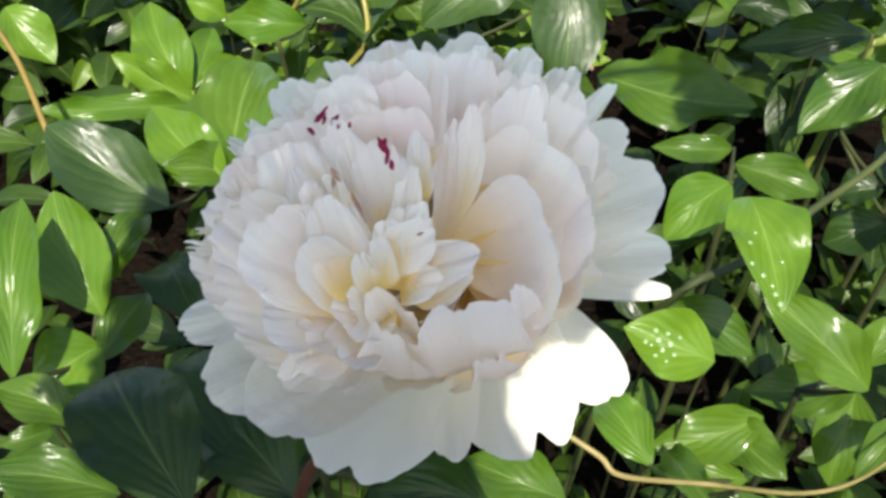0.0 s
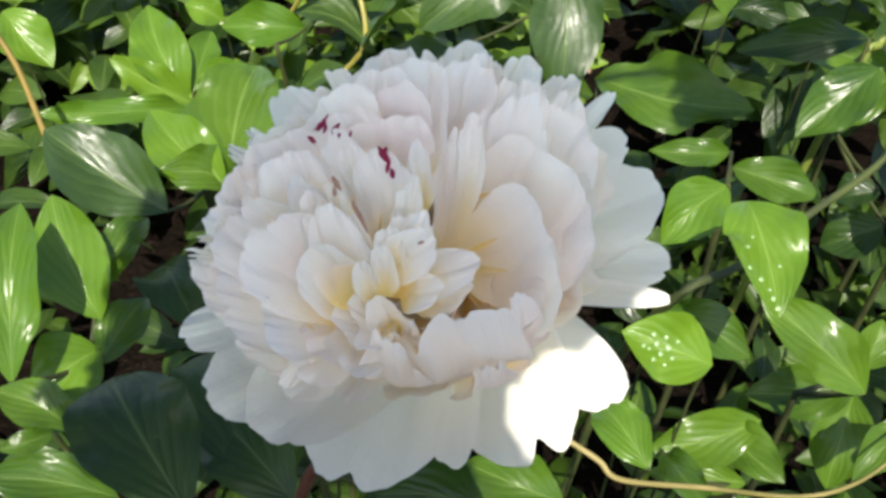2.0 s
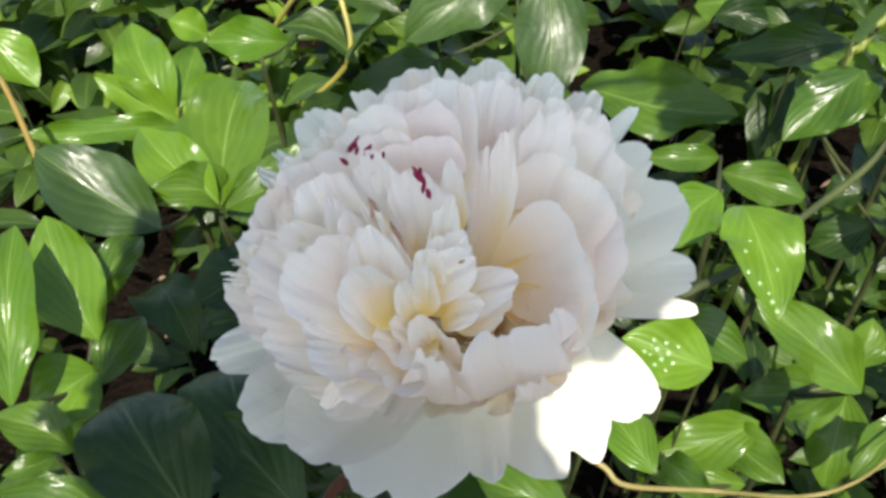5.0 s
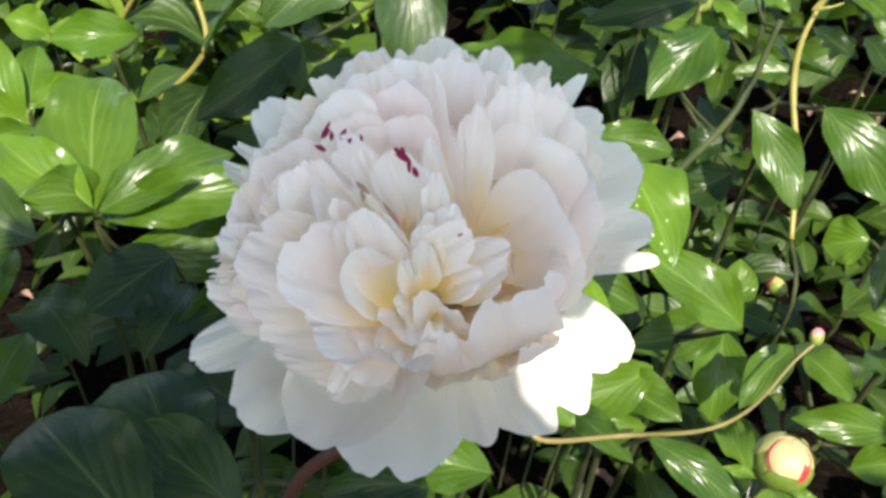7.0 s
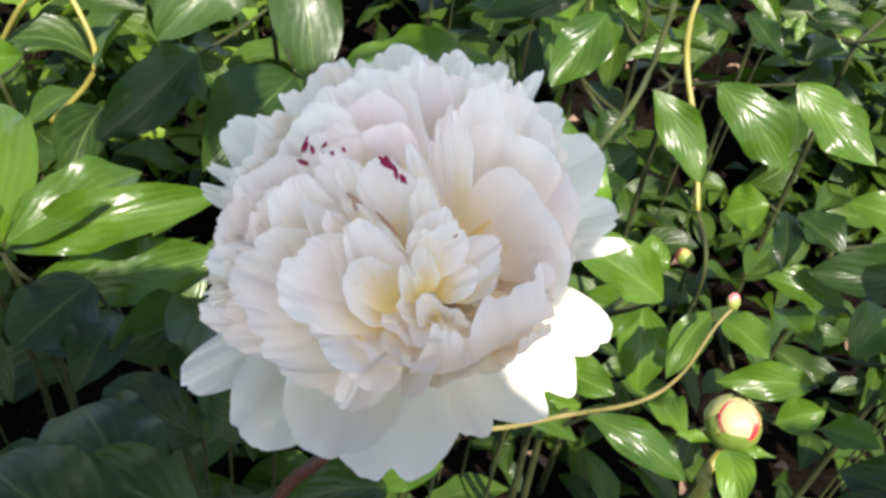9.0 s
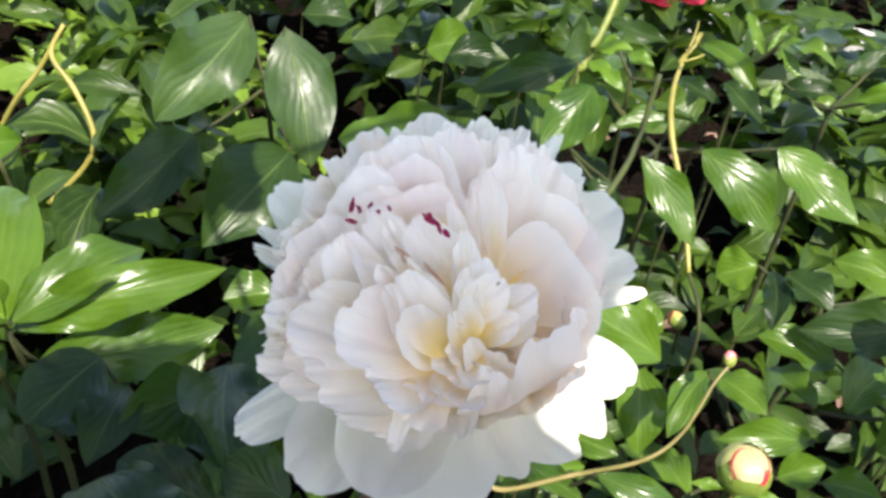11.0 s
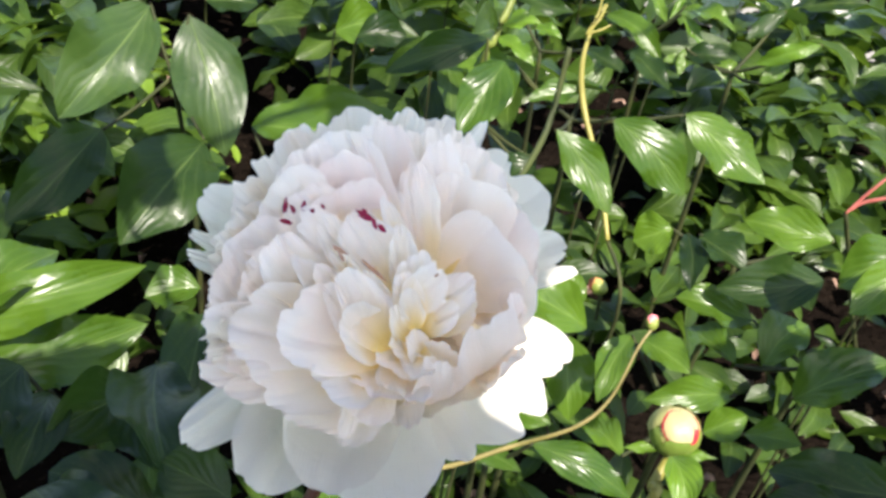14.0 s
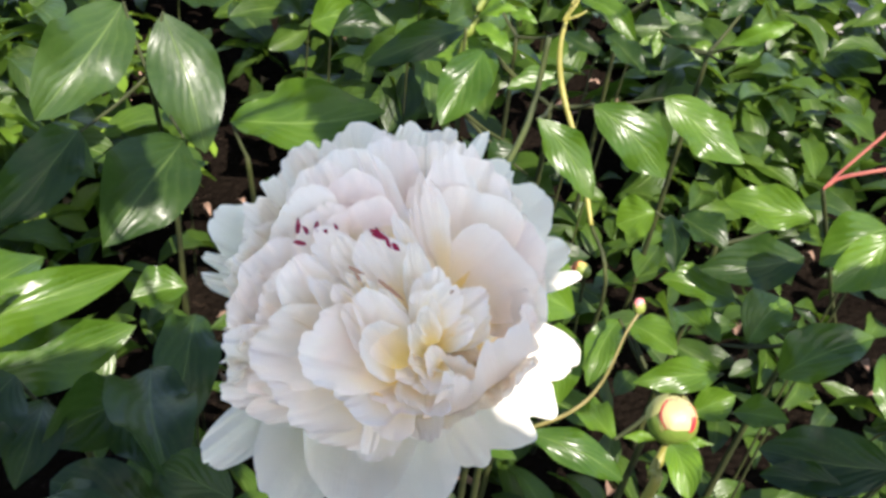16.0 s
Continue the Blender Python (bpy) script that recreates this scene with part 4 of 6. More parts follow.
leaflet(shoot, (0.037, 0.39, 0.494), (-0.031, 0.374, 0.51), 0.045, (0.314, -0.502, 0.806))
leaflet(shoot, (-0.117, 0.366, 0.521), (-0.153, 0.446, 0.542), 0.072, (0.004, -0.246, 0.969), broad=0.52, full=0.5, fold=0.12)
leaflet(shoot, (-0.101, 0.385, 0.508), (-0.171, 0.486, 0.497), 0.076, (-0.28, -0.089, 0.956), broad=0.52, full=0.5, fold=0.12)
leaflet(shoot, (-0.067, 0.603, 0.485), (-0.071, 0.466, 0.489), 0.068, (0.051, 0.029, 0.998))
shoot = thing("peony_shoot", "bright lime green peony sprig", "plant", group="peony plants")
stalk(shoot, [(-0.405, 1.114, 0), (-0.405, 1.094, 0.151), (-0.425, 1.054, 0.302)], (0.005, 0.004, 0.003))
stalk(shoot, [(-0.425, 1.054, 0.302), (-0.424, 1.051, 0.308), (-0.423, 1.048, 0.322)], (0.0026, 0.0022, 0.0016), name="petiole")
stalk(shoot, [(-0.425, 1.054, 0.302), (-0.426, 1.052, 0.311), (-0.428, 1.05, 0.329)], (0.0026, 0.0022, 0.0016), name="petiole")
stalk(shoot, [(-0.425, 1.054, 0.302), (-0.425, 1.055, 0.314), (-0.425, 1.056, 0.335)], (0.0026, 0.0022, 0.0016), name="petiole")
stalk(shoot, [(-0.425, 1.054, 0.302), (-0.424, 1.057, 0.317), (-0.423, 1.061, 0.341)], (0.0026, 0.0022, 0.0016), name="petiole")
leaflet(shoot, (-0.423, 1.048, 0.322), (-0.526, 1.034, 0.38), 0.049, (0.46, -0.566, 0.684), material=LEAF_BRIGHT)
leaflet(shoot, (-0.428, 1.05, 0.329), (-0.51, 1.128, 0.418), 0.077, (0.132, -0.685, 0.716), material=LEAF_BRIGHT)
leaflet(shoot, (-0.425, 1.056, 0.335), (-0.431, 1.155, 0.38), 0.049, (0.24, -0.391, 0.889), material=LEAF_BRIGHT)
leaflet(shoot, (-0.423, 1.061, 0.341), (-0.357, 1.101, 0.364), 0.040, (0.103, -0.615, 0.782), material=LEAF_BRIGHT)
shoot = thing("peony_shoot", "peony leaves in full sun, in a green brightened for it", "plant", group="peony plants")
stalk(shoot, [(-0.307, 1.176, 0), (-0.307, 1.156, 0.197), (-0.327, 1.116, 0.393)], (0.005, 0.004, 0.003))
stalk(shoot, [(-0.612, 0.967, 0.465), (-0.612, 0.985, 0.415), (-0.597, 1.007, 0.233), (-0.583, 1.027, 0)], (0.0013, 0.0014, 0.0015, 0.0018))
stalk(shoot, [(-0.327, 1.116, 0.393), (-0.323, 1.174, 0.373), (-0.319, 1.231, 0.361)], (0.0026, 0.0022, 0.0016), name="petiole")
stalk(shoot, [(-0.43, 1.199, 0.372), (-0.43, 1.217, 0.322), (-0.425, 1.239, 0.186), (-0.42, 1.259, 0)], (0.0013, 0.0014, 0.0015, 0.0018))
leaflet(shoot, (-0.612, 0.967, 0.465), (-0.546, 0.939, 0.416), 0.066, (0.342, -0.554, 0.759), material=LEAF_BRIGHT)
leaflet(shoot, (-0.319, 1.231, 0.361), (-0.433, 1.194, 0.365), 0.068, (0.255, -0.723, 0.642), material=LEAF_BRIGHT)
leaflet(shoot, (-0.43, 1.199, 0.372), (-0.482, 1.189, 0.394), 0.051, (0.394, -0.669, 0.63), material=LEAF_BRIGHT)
shoot = thing("peony_shoot", "peony shoot with long glossy hanging leaves", "plant", group="peony plants")
stalk(shoot, [(0.026, 1.223, 0), (0.026, 1.203, 0.235), (0.006, 1.163, 0.469)], (0.005, 0.004, 0.003))
stalk(shoot, [(0.006, 1.163, 0.469), (0.02, 1.176, 0.502), (0.035, 1.189, 0.543)], (0.0026, 0.0022, 0.0016), name="petiole")
stalk(shoot, [(0.006, 1.163, 0.469), (-0.002, 1.199, 0.501), (-0.009, 1.235, 0.541)], (0.0026, 0.0022, 0.0016), name="petiole")
stalk(shoot, [(0.006, 1.163, 0.469), (0.017, 1.106, 0.449), (0.029, 1.05, 0.436)], (0.0026, 0.0022, 0.0016), name="petiole")
stalk(shoot, [(0.006, 1.163, 0.469), (-0.042, 1.122, 0.452), (-0.09, 1.082, 0.442)], (0.0026, 0.0022, 0.0016), name="petiole")
stalk(shoot, [(0.065, 1.258, 0.535), (0.065, 1.276, 0.485), (0.062, 1.298, 0.268), (0.059, 1.318, 0)], (0.0013, 0.0014, 0.0015, 0.0018))
leaflet(shoot, (0.035, 1.189, 0.543), (0.059, 1.076, 0.396), 0.096, (-0.02, -0.793, 0.608), material=LEAF_SHEEN, fold=0.08, arch=0.04)
leaflet(shoot, (-0.009, 1.235, 0.541), (-0.138, 1.133, 0.436), 0.100, (0.074, -0.76, 0.646), material=LEAF_SHEEN, full=0.6, wave=0.10)
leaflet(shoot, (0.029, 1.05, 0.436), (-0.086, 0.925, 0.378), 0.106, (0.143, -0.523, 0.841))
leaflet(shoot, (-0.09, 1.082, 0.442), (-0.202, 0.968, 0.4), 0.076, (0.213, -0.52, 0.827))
leaflet(shoot, (0.065, 1.258, 0.535), (0.134, 1.247, 0.531), 0.057, (-0.044, -0.573, 0.818))
shoot = thing("peony_shoot", "peony leaf with a pale sheen and a shaded end", "plant", group="peony plants")
stalk(shoot, [(0.126, 1.108, 0), (0.126, 1.088, 0.198), (0.106, 1.048, 0.397)], (0.005, 0.004, 0.003))
stalk(shoot, [(0.106, 1.048, 0.397), (0.103, 1.075, 0.403), (0.099, 1.103, 0.417)], (0.0026, 0.0022, 0.0016), name="petiole")
stalk(shoot, [(-0.004, 0.872, 0.343), (-0.004, 0.89, 0.293), (0.001, 0.912, 0.172), (0.007, 0.932, 0)], (0.0013, 0.0014, 0.0015, 0.0018))
stalk(shoot, [(0.223, 1.169, 0.52), (0.223, 1.187, 0.47), (0.217, 1.209, 0.26), (0.211, 1.229, 0)], (0.0013, 0.0014, 0.0015, 0.0018))
leaflet(shoot, (0.099, 1.103, 0.417), (0.281, 1.014, 0.455), 0.090, (-0.381, -0.427, 0.82), material=LEAF_MID)
leaflet(shoot, (-0.004, 0.872, 0.343), (-0.066, 0.872, 0.34), 0.055, (-0.053, -0.385, 0.921), material=LEAF_MID)
leaflet(shoot, (0.223, 1.169, 0.52), (0.29, 1.155, 0.533), 0.063, (-0.271, -0.763, 0.587), material=LEAF_MID)
shoot = thing("peony_shoot", "peony shoot with long pointed glossy leaflets", "plant", group="peony plants")
stalk(shoot, [(0.442, 0.909, 0), (0.442, 0.889, 0.268), (0.422, 0.849, 0.536)], (0.005, 0.004, 0.003))
stalk(shoot, [(0.422, 0.849, 0.536), (0.388, 0.805, 0.552), (0.354, 0.762, 0.575)], (0.0026, 0.0022, 0.0016), name="petiole")
stalk(shoot, [(0.422, 0.849, 0.536), (0.432, 0.821, 0.547), (0.442, 0.793, 0.566)], (0.0026, 0.0022, 0.0016), name="petiole")
stalk(shoot, [(0.422, 0.849, 0.536), (0.472, 0.814, 0.549), (0.522, 0.779, 0.571)], (0.0026, 0.0022, 0.0016), name="petiole")
stalk(shoot, [(0.422, 0.849, 0.536), (0.429, 0.855, 0.546), (0.436, 0.861, 0.564)], (0.0026, 0.0022, 0.0016), name="petiole")
stalk(shoot, [(0.422, 0.849, 0.536), (0.406, 0.899, 0.545), (0.39, 0.949, 0.562)], (0.0026, 0.0022, 0.0016), name="petiole")
stalk(shoot, [(0.422, 0.849, 0.536), (0.405, 0.899, 0.544), (0.388, 0.949, 0.56)], (0.0026, 0.0022, 0.0016), name="petiole")
leaflet(shoot, (0.354, 0.762, 0.575), (0.396, 0.692, 0.513), 0.044, (-0.21, -0.72, 0.661), material=LEAF_MID, fold=0.08, arch=0.04)
leaflet(shoot, (0.442, 0.793, 0.566), (0.506, 0.718, 0.507), 0.059, (-0.241, -0.715, 0.656), material=LEAF_MID, fold=0.08, arch=0.04)
leaflet(shoot, (0.522, 0.779, 0.571), (0.595, 0.703, 0.519), 0.060, (-0.275, -0.704, 0.655), material=LEAF_MID, fold=0.08, arch=0.04)
leaflet(shoot, (0.436, 0.861, 0.564), (0.371, 0.868, 0.554), 0.032, (-0.178, -0.472, 0.864), material=LEAF_MID)
leaflet(shoot, (0.39, 0.949, 0.562), (0.32, 0.894, 0.511), 0.051, (-0.171, -0.543, 0.822), material=LEAF_MID)
leaflet(shoot, (0.388, 0.949, 0.56), (0.276, 1.043, 0.533), 0.057, (-0.551, -0.456, 0.699), material=LEAF_MID)
shoot = thing("peony_shoot", "peony shoot with dark glossy leaves in half shade", "plant", group="peony plants")
stalk(shoot, [(0.597, 0.747, 0), (0.597, 0.727, 0.211), (0.577, 0.687, 0.421)], (0.005, 0.004, 0.003))
stalk(shoot, [(0.577, 0.687, 0.421), (0.544, 0.71, 0.431), (0.512, 0.732, 0.45)], (0.0026, 0.0022, 0.0016), name="petiole")
stalk(shoot, [(0.577, 0.687, 0.421), (0.551, 0.704, 0.431), (0.525, 0.721, 0.449)], (0.0026, 0.0022, 0.0016), name="petiole")
stalk(shoot, [(0.577, 0.687, 0.421), (0.557, 0.701, 0.433), (0.537, 0.714, 0.452)], (0.0026, 0.0022, 0.0016), name="petiole")
stalk(shoot, [(0.577, 0.687, 0.421), (0.604, 0.649, 0.43), (0.631, 0.611, 0.446)], (0.0026, 0.0022, 0.0016), name="petiole")
stalk(shoot, [(0.577, 0.687, 0.421), (0.628, 0.673, 0.437), (0.679, 0.658, 0.46)], (0.0026, 0.0022, 0.0016), name="petiole")
leaflet(shoot, (0.512, 0.732, 0.45), (0.473, 0.747, 0.429), 0.052, (-0.539, -0.543, 0.644), material=LEAF_MID)
leaflet(shoot, (0.525, 0.721, 0.449), (0.492, 0.652, 0.427), 0.031, (-0.296, -0.158, 0.942))
leaflet(shoot, (0.537, 0.714, 0.452), (0.559, 0.652, 0.442), 0.048, (-0.222, -0.231, 0.947))
leaflet(shoot, (0.631, 0.611, 0.446), (0.516, 0.639, 0.437), 0.058, (-0.194, -0.552, 0.811))
leaflet(shoot, (0.679, 0.658, 0.46), (0.606, 0.728, 0.452), 0.055, (-0.515, -0.444, 0.733), material=LEAF_MID)
shoot = thing("peony_shoot", "low peony shoot with ribbed leaves spreading sideways", "plant", group="peony plants")
stalk(shoot, [(0.575, 0.581, 0), (0.575, 0.561, 0.208), (0.555, 0.521, 0.416)], (0.005, 0.004, 0.003))
stalk(shoot, [(0.626, 0.525, 0.547), (0.626, 0.543, 0.497), (0.622, 0.565, 0.273), (0.619, 0.585, 0)], (0.0013, 0.0014, 0.0015, 0.0018))
stalk(shoot, [(0.591, 0.493, 0.565), (0.591, 0.511, 0.515), (0.589, 0.533, 0.283), (0.587, 0.553, 0)], (0.0013, 0.0014, 0.0015, 0.0018))
stalk(shoot, [(0.555, 0.521, 0.416), (0.539, 0.51, 0.404), (0.523, 0.5, 0.4)], (0.0026, 0.0022, 0.0016), name="petiole")
stalk(shoot, [(0.555, 0.521, 0.416), (0.546, 0.542, 0.397), (0.538, 0.562, 0.385)], (0.0026, 0.0022, 0.0016), name="petiole")
stalk(shoot, [(0.519, 0.366, 0.461), (0.519, 0.384, 0.411), (0.521, 0.406, 0.23), (0.523, 0.426, 0)], (0.0013, 0.0014, 0.0015, 0.0018))
stalk(shoot, [(0.555, 0.521, 0.416), (0.562, 0.573, 0.399), (0.569, 0.626, 0.39)], (0.0026, 0.0022, 0.0016), name="petiole")
stalk(shoot, [(0.555, 0.521, 0.416), (0.535, 0.549, 0.392), (0.516, 0.577, 0.377)], (0.0026, 0.0022, 0.0016), name="petiole")
leaflet(shoot, (0.626, 0.525, 0.547), (0.563, 0.534, 0.509), 0.057, (-0.484, -0.542, 0.687), material=LEAF_MID)
leaflet(shoot, (0.591, 0.493, 0.565), (0.526, 0.481, 0.524), 0.048, (-0.347, -0.592, 0.727), material=LEAF_MID)
leaflet(shoot, (0.523, 0.5, 0.4), (0.598, 0.475, 0.461), 0.064, (-0.654, -0.122, 0.747), material=LEAF_MID)
leaflet(shoot, (0.538, 0.562, 0.385), (0.6, 0.582, 0.417), 0.053, (-0.392, -0.214, 0.895), material=LEAF_MID)
leaflet(shoot, (0.519, 0.366, 0.461), (0.546, 0.421, 0.496), 0.033, (-0.385, -0.363, 0.849), material=LEAF_MID)
leaflet(shoot, (0.569, 0.626, 0.39), (0.494, 0.673, 0.399), 0.053, (-0.179, -0.457, 0.871), material=LEAF_MID)
leaflet(shoot, (0.516, 0.577, 0.377), (0.513, 0.659, 0.369), 0.039, (-0.151, 0.089, 0.984), material=LEAF_MID)
shoot = thing("peony_shoot", "peony shoot with small folded leaflets", "plant", group="peony plants")
stalk(shoot, [(0.419, 0.577, 0), (0.419, 0.557, 0.193), (0.399, 0.517, 0.387)], (0.005, 0.004, 0.003))
stalk(shoot, [(0.399, 0.517, 0.387), (0.397, 0.552, 0.403), (0.396, 0.587, 0.427)], (0.0026, 0.0022, 0.0016), name="petiole")
stalk(shoot, [(0.399, 0.517, 0.387), (0.432, 0.516, 0.392), (0.466, 0.515, 0.406)], (0.0026, 0.0022, 0.0016), name="petiole")
stalk(shoot, [(0.399, 0.517, 0.387), (0.397, 0.493, 0.398), (0.395, 0.469, 0.417)], (0.0026, 0.0022, 0.0016), name="petiole")
stalk(shoot, [(0.399, 0.517, 0.387), (0.417, 0.488, 0.396), (0.436, 0.46, 0.414)], (0.0026, 0.0022, 0.0016), name="petiole")
stalk(shoot, [(0.399, 0.517, 0.387), (0.399, 0.562, 0.398), (0.398, 0.608, 0.417)], (0.0026, 0.0022, 0.0016), name="petiole")
stalk(shoot, [(0.399, 0.517, 0.387), (0.353, 0.489, 0.399), (0.306, 0.462, 0.42)], (0.0026, 0.0022, 0.0016), name="petiole")
leaflet(shoot, (0.396, 0.587, 0.427), (0.418, 0.534, 0.428), 0.038, (-0.394, -0.145, 0.908), material=LEAF_MID)
leaflet(shoot, (0.466, 0.515, 0.406), (0.371, 0.532, 0.404), 0.036, (-0.118, -0.576, 0.809), material=LEAF_MID)
leaflet(shoot, (0.395, 0.469, 0.417), (0.43, 0.46, 0.439), 0.033, (-0.55, -0.528, 0.648), material=LEAF_MID)
leaflet(shoot, (0.436, 0.46, 0.414), (0.46, 0.418, 0.436), 0.029, (-0.598, 0.072, 0.798), material=LEAF_MID)
leaflet(shoot, (0.398, 0.608, 0.417), (0.338, 0.557, 0.388), 0.037, (-0.147, -0.352, 0.924), material=LEAF_MID)
leaflet(shoot, (0.306, 0.462, 0.42), (0.307, 0.527, 0.4), 0.030, (-0.124, 0.286, 0.95), material=LEAF_MID)
shoot = thing("peony_shoot", "large shaded peony leaf low among the others", "plant", group="peony plants")
stalk(shoot, [(0.444, 0.368, 0), (0.444, 0.348, 0.234), (0.424, 0.308, 0.469)], (0.005, 0.004, 0.003))
stalk(shoot, [(0.424, 0.308, 0.469), (0.435, 0.307, 0.483), (0.446, 0.306, 0.504)], (0.0026, 0.0022, 0.0016), name="petiole")
stalk(shoot, [(0.424, 0.308, 0.469), (0.413, 0.309, 0.477), (0.402, 0.31, 0.494)], (0.0026, 0.0022, 0.0016), name="petiole")
leaflet(shoot, (0.446, 0.306, 0.504), (0.375, 0.374, 0.48), 0.058, (-0.549, -0.297, 0.781))
leaflet(shoot, (0.402, 0.31, 0.494), (0.358, 0.35, 0.48), 0.028, (-0.494, -0.25, 0.833))
shoot = thing("peony_shoot", "narrow glossy peony leaf with white sun glints", "plant", group="peony plants")
stalk(shoot, [(0.214, 0.559, 0), (0.214, 0.539, 0.201), (0.194, 0.499, 0.402)], (0.005, 0.004, 0.003))
stalk(shoot, [(0.194, 0.499, 0.402), (0.203, 0.48, 0.428), (0.212, 0.461, 0.462)], (0.0026, 0.0022, 0.0016), name="petiole")
stalk(shoot, [(0.194, 0.499, 0.402), (0.185, 0.518, 0.398), (0.175, 0.537, 0.403)], (0.0026, 0.0022, 0.0016), name="petiole")
leaflet(shoot, (0.212, 0.461, 0.462), (0.282, 0.408, 0.436), 0.033, (-0.17, -0.604, 0.779), material=LEAF_MID, fold=0.08, arch=0.04)
leaflet(shoot, (0.175, 0.537, 0.403), (0.208, 0.465, 0.427), 0.030, (-0.568, 0.012, 0.823), material=LEAF_MID)
shoot = thing("peony_shoot", "wet yellow-green peony leaf hanging from a stem", "plant", group="peony plants")
stalk(shoot, [(0.227, 0.793, 0), (0.227, 0.773, 0.261), (0.207, 0.733, 0.522)], (0.005, 0.004, 0.003))
stalk(shoot, [(0.187, 0.597, 0.617), (0.187, 0.615, 0.567), (0.188, 0.637, 0.309), (0.189, 0.657, 0)], (0.0013, 0.0014, 0.0015, 0.0018))
stalk(shoot, [(0.207, 0.733, 0.522), (0.201, 0.71, 0.542), (0.194, 0.687, 0.57)], (0.0026, 0.0022, 0.0016), name="petiole")
stalk(shoot, [(0.207, 0.733, 0.522), (0.215, 0.78, 0.515), (0.222, 0.827, 0.516)], (0.0026, 0.0022, 0.0016), name="petiole")
stalk(shoot, [(0.207, 0.733, 0.522), (0.216, 0.776, 0.509), (0.225, 0.819, 0.504)], (0.0026, 0.0022, 0.0016), name="petiole")
wet = leaflet(shoot, (0.187, 0.597, 0.617), (0.207, 0.509, 0.596), 0.057, (-0.182, -0.271, 0.945), material=LEAF_BRIGHT, broad=0.4)
dew_drops(wet, ((12, 6, 2.0), (13, 5, 1.5), (14, 5, 2.2), (10, 3, 1.4), (8, 6, 1.7), (15, 4, 2.1), (11, 7, 1.8), (6, 5, 1.2)))
leaflet(shoot, (0.194, 0.687, 0.57), (0.147, 0.645, 0.531), 0.050, (-0.042, -0.652, 0.757), material=LEAF_BRIGHT)
leaflet(shoot, (0.222, 0.827, 0.516), (0.144, 0.808, 0.517), 0.031, (0.18, -0.688, 0.703), material=LEAF_MID)
leaflet(shoot, (0.225, 0.819, 0.504), (0.306, 0.792, 0.502), 0.046, (-0.204, -0.679, 0.706), material=LEAF_MID)
shoot = thing("peony_shoot", "peony shoot with dark upper leaflets", "plant", group="peony plants")
stalk(shoot, [(0.351, 0.965, 0), (0.351, 0.945, 0.258), (0.331, 0.905, 0.516)], (0.005, 0.004, 0.003))
stalk(shoot, [(0.331, 0.905, 0.516), (0.339, 0.897, 0.551), (0.346, 0.889, 0.593)], (0.0026, 0.0022, 0.0016), name="petiole")
stalk(shoot, [(0.331, 0.905, 0.516), (0.334, 0.914, 0.559), (0.338, 0.923, 0.609)], (0.0026, 0.0022, 0.0016), name="petiole")
stalk(shoot, [(0.331, 0.905, 0.516), (0.341, 0.847, 0.516), (0.352, 0.788, 0.524)], (0.0026, 0.0022, 0.0016), name="petiole")
stalk(shoot, [(0.331, 0.905, 0.516), (0.355, 0.856, 0.491), (0.38, 0.807, 0.474)], (0.0026, 0.0022, 0.0016), name="petiole")
stalk(shoot, [(0.24, 1.118, 0.532), (0.24, 1.136, 0.482), (0.244, 1.158, 0.266), (0.249, 1.178, 0)], (0.0013, 0.0014, 0.0015, 0.0018))
leaflet(shoot, (0.346, 0.889, 0.593), (0.277, 0.836, 0.536), 0.057, (-0.122, -0.642, 0.757), material=LEAF_MID)
leaflet(shoot, (0.338, 0.923, 0.609), (0.217, 0.92, 0.577), 0.041, (-0.152, -0.743, 0.652))
leaflet(shoot, (0.352, 0.788, 0.524), (0.318, 0.79, 0.505), 0.035, (-0.452, -0.4, 0.797))
leaflet(shoot, (0.38, 0.807, 0.474), (0.329, 0.803, 0.438), 0.049, (-0.393, -0.675, 0.624))
leaflet(shoot, (0.24, 1.118, 0.532), (0.304, 1.105, 0.535), 0.051, (-0.166, -0.66, 0.733))
shoot = thing("peony_shoot", "peony shoot with matt green leaflets over dark soil", "plant", group="peony plants")
stalk(shoot, [(0.323, 0.707, 0), (0.323, 0.687, 0.193), (0.303, 0.647, 0.385)], (0.005, 0.004, 0.003))
stalk(shoot, [(0.303, 0.647, 0.385), (0.318, 0.624, 0.412), (0.332, 0.6, 0.446)], (0.0026, 0.0022, 0.0016), name="petiole")
stalk(shoot, [(0.303, 0.647, 0.385), (0.34, 0.676, 0.362), (0.378, 0.704, 0.348)], (0.0026, 0.0022, 0.0016), name="petiole")
stalk(shoot, [(0.303, 0.647, 0.385), (0.341, 0.674, 0.361), (0.379, 0.701, 0.345)], (0.0026, 0.0022, 0.0016), name="petiole")
stalk(shoot, [(0.303, 0.647, 0.385), (0.343, 0.682, 0.37), (0.383, 0.716, 0.363)], (0.0026, 0.0022, 0.0016), name="petiole")
stalk(shoot, [(0.186, 0.536, 0.511), (0.186, 0.554, 0.461), (0.192, 0.576, 0.255), (0.198, 0.596, 0)], (0.0013, 0.0014, 0.0015, 0.0018))
stalk(shoot, [(0.16, 0.625, 0.479), (0.16, 0.643, 0.429), (0.167, 0.665, 0.24), (0.174, 0.685, 0)], (0.0013, 0.0014, 0.0015, 0.0018))
leaflet(shoot, (0.332, 0.6, 0.446), (0.232, 0.63, 0.508), 0.055, (0.189, -0.736, 0.65), material=LEAF_MID)
leaflet(shoot, (0.378, 0.704, 0.348), (0.276, 0.689, 0.331), 0.057, (-0.048, -0.58, 0.813), material=LEAF_MID)
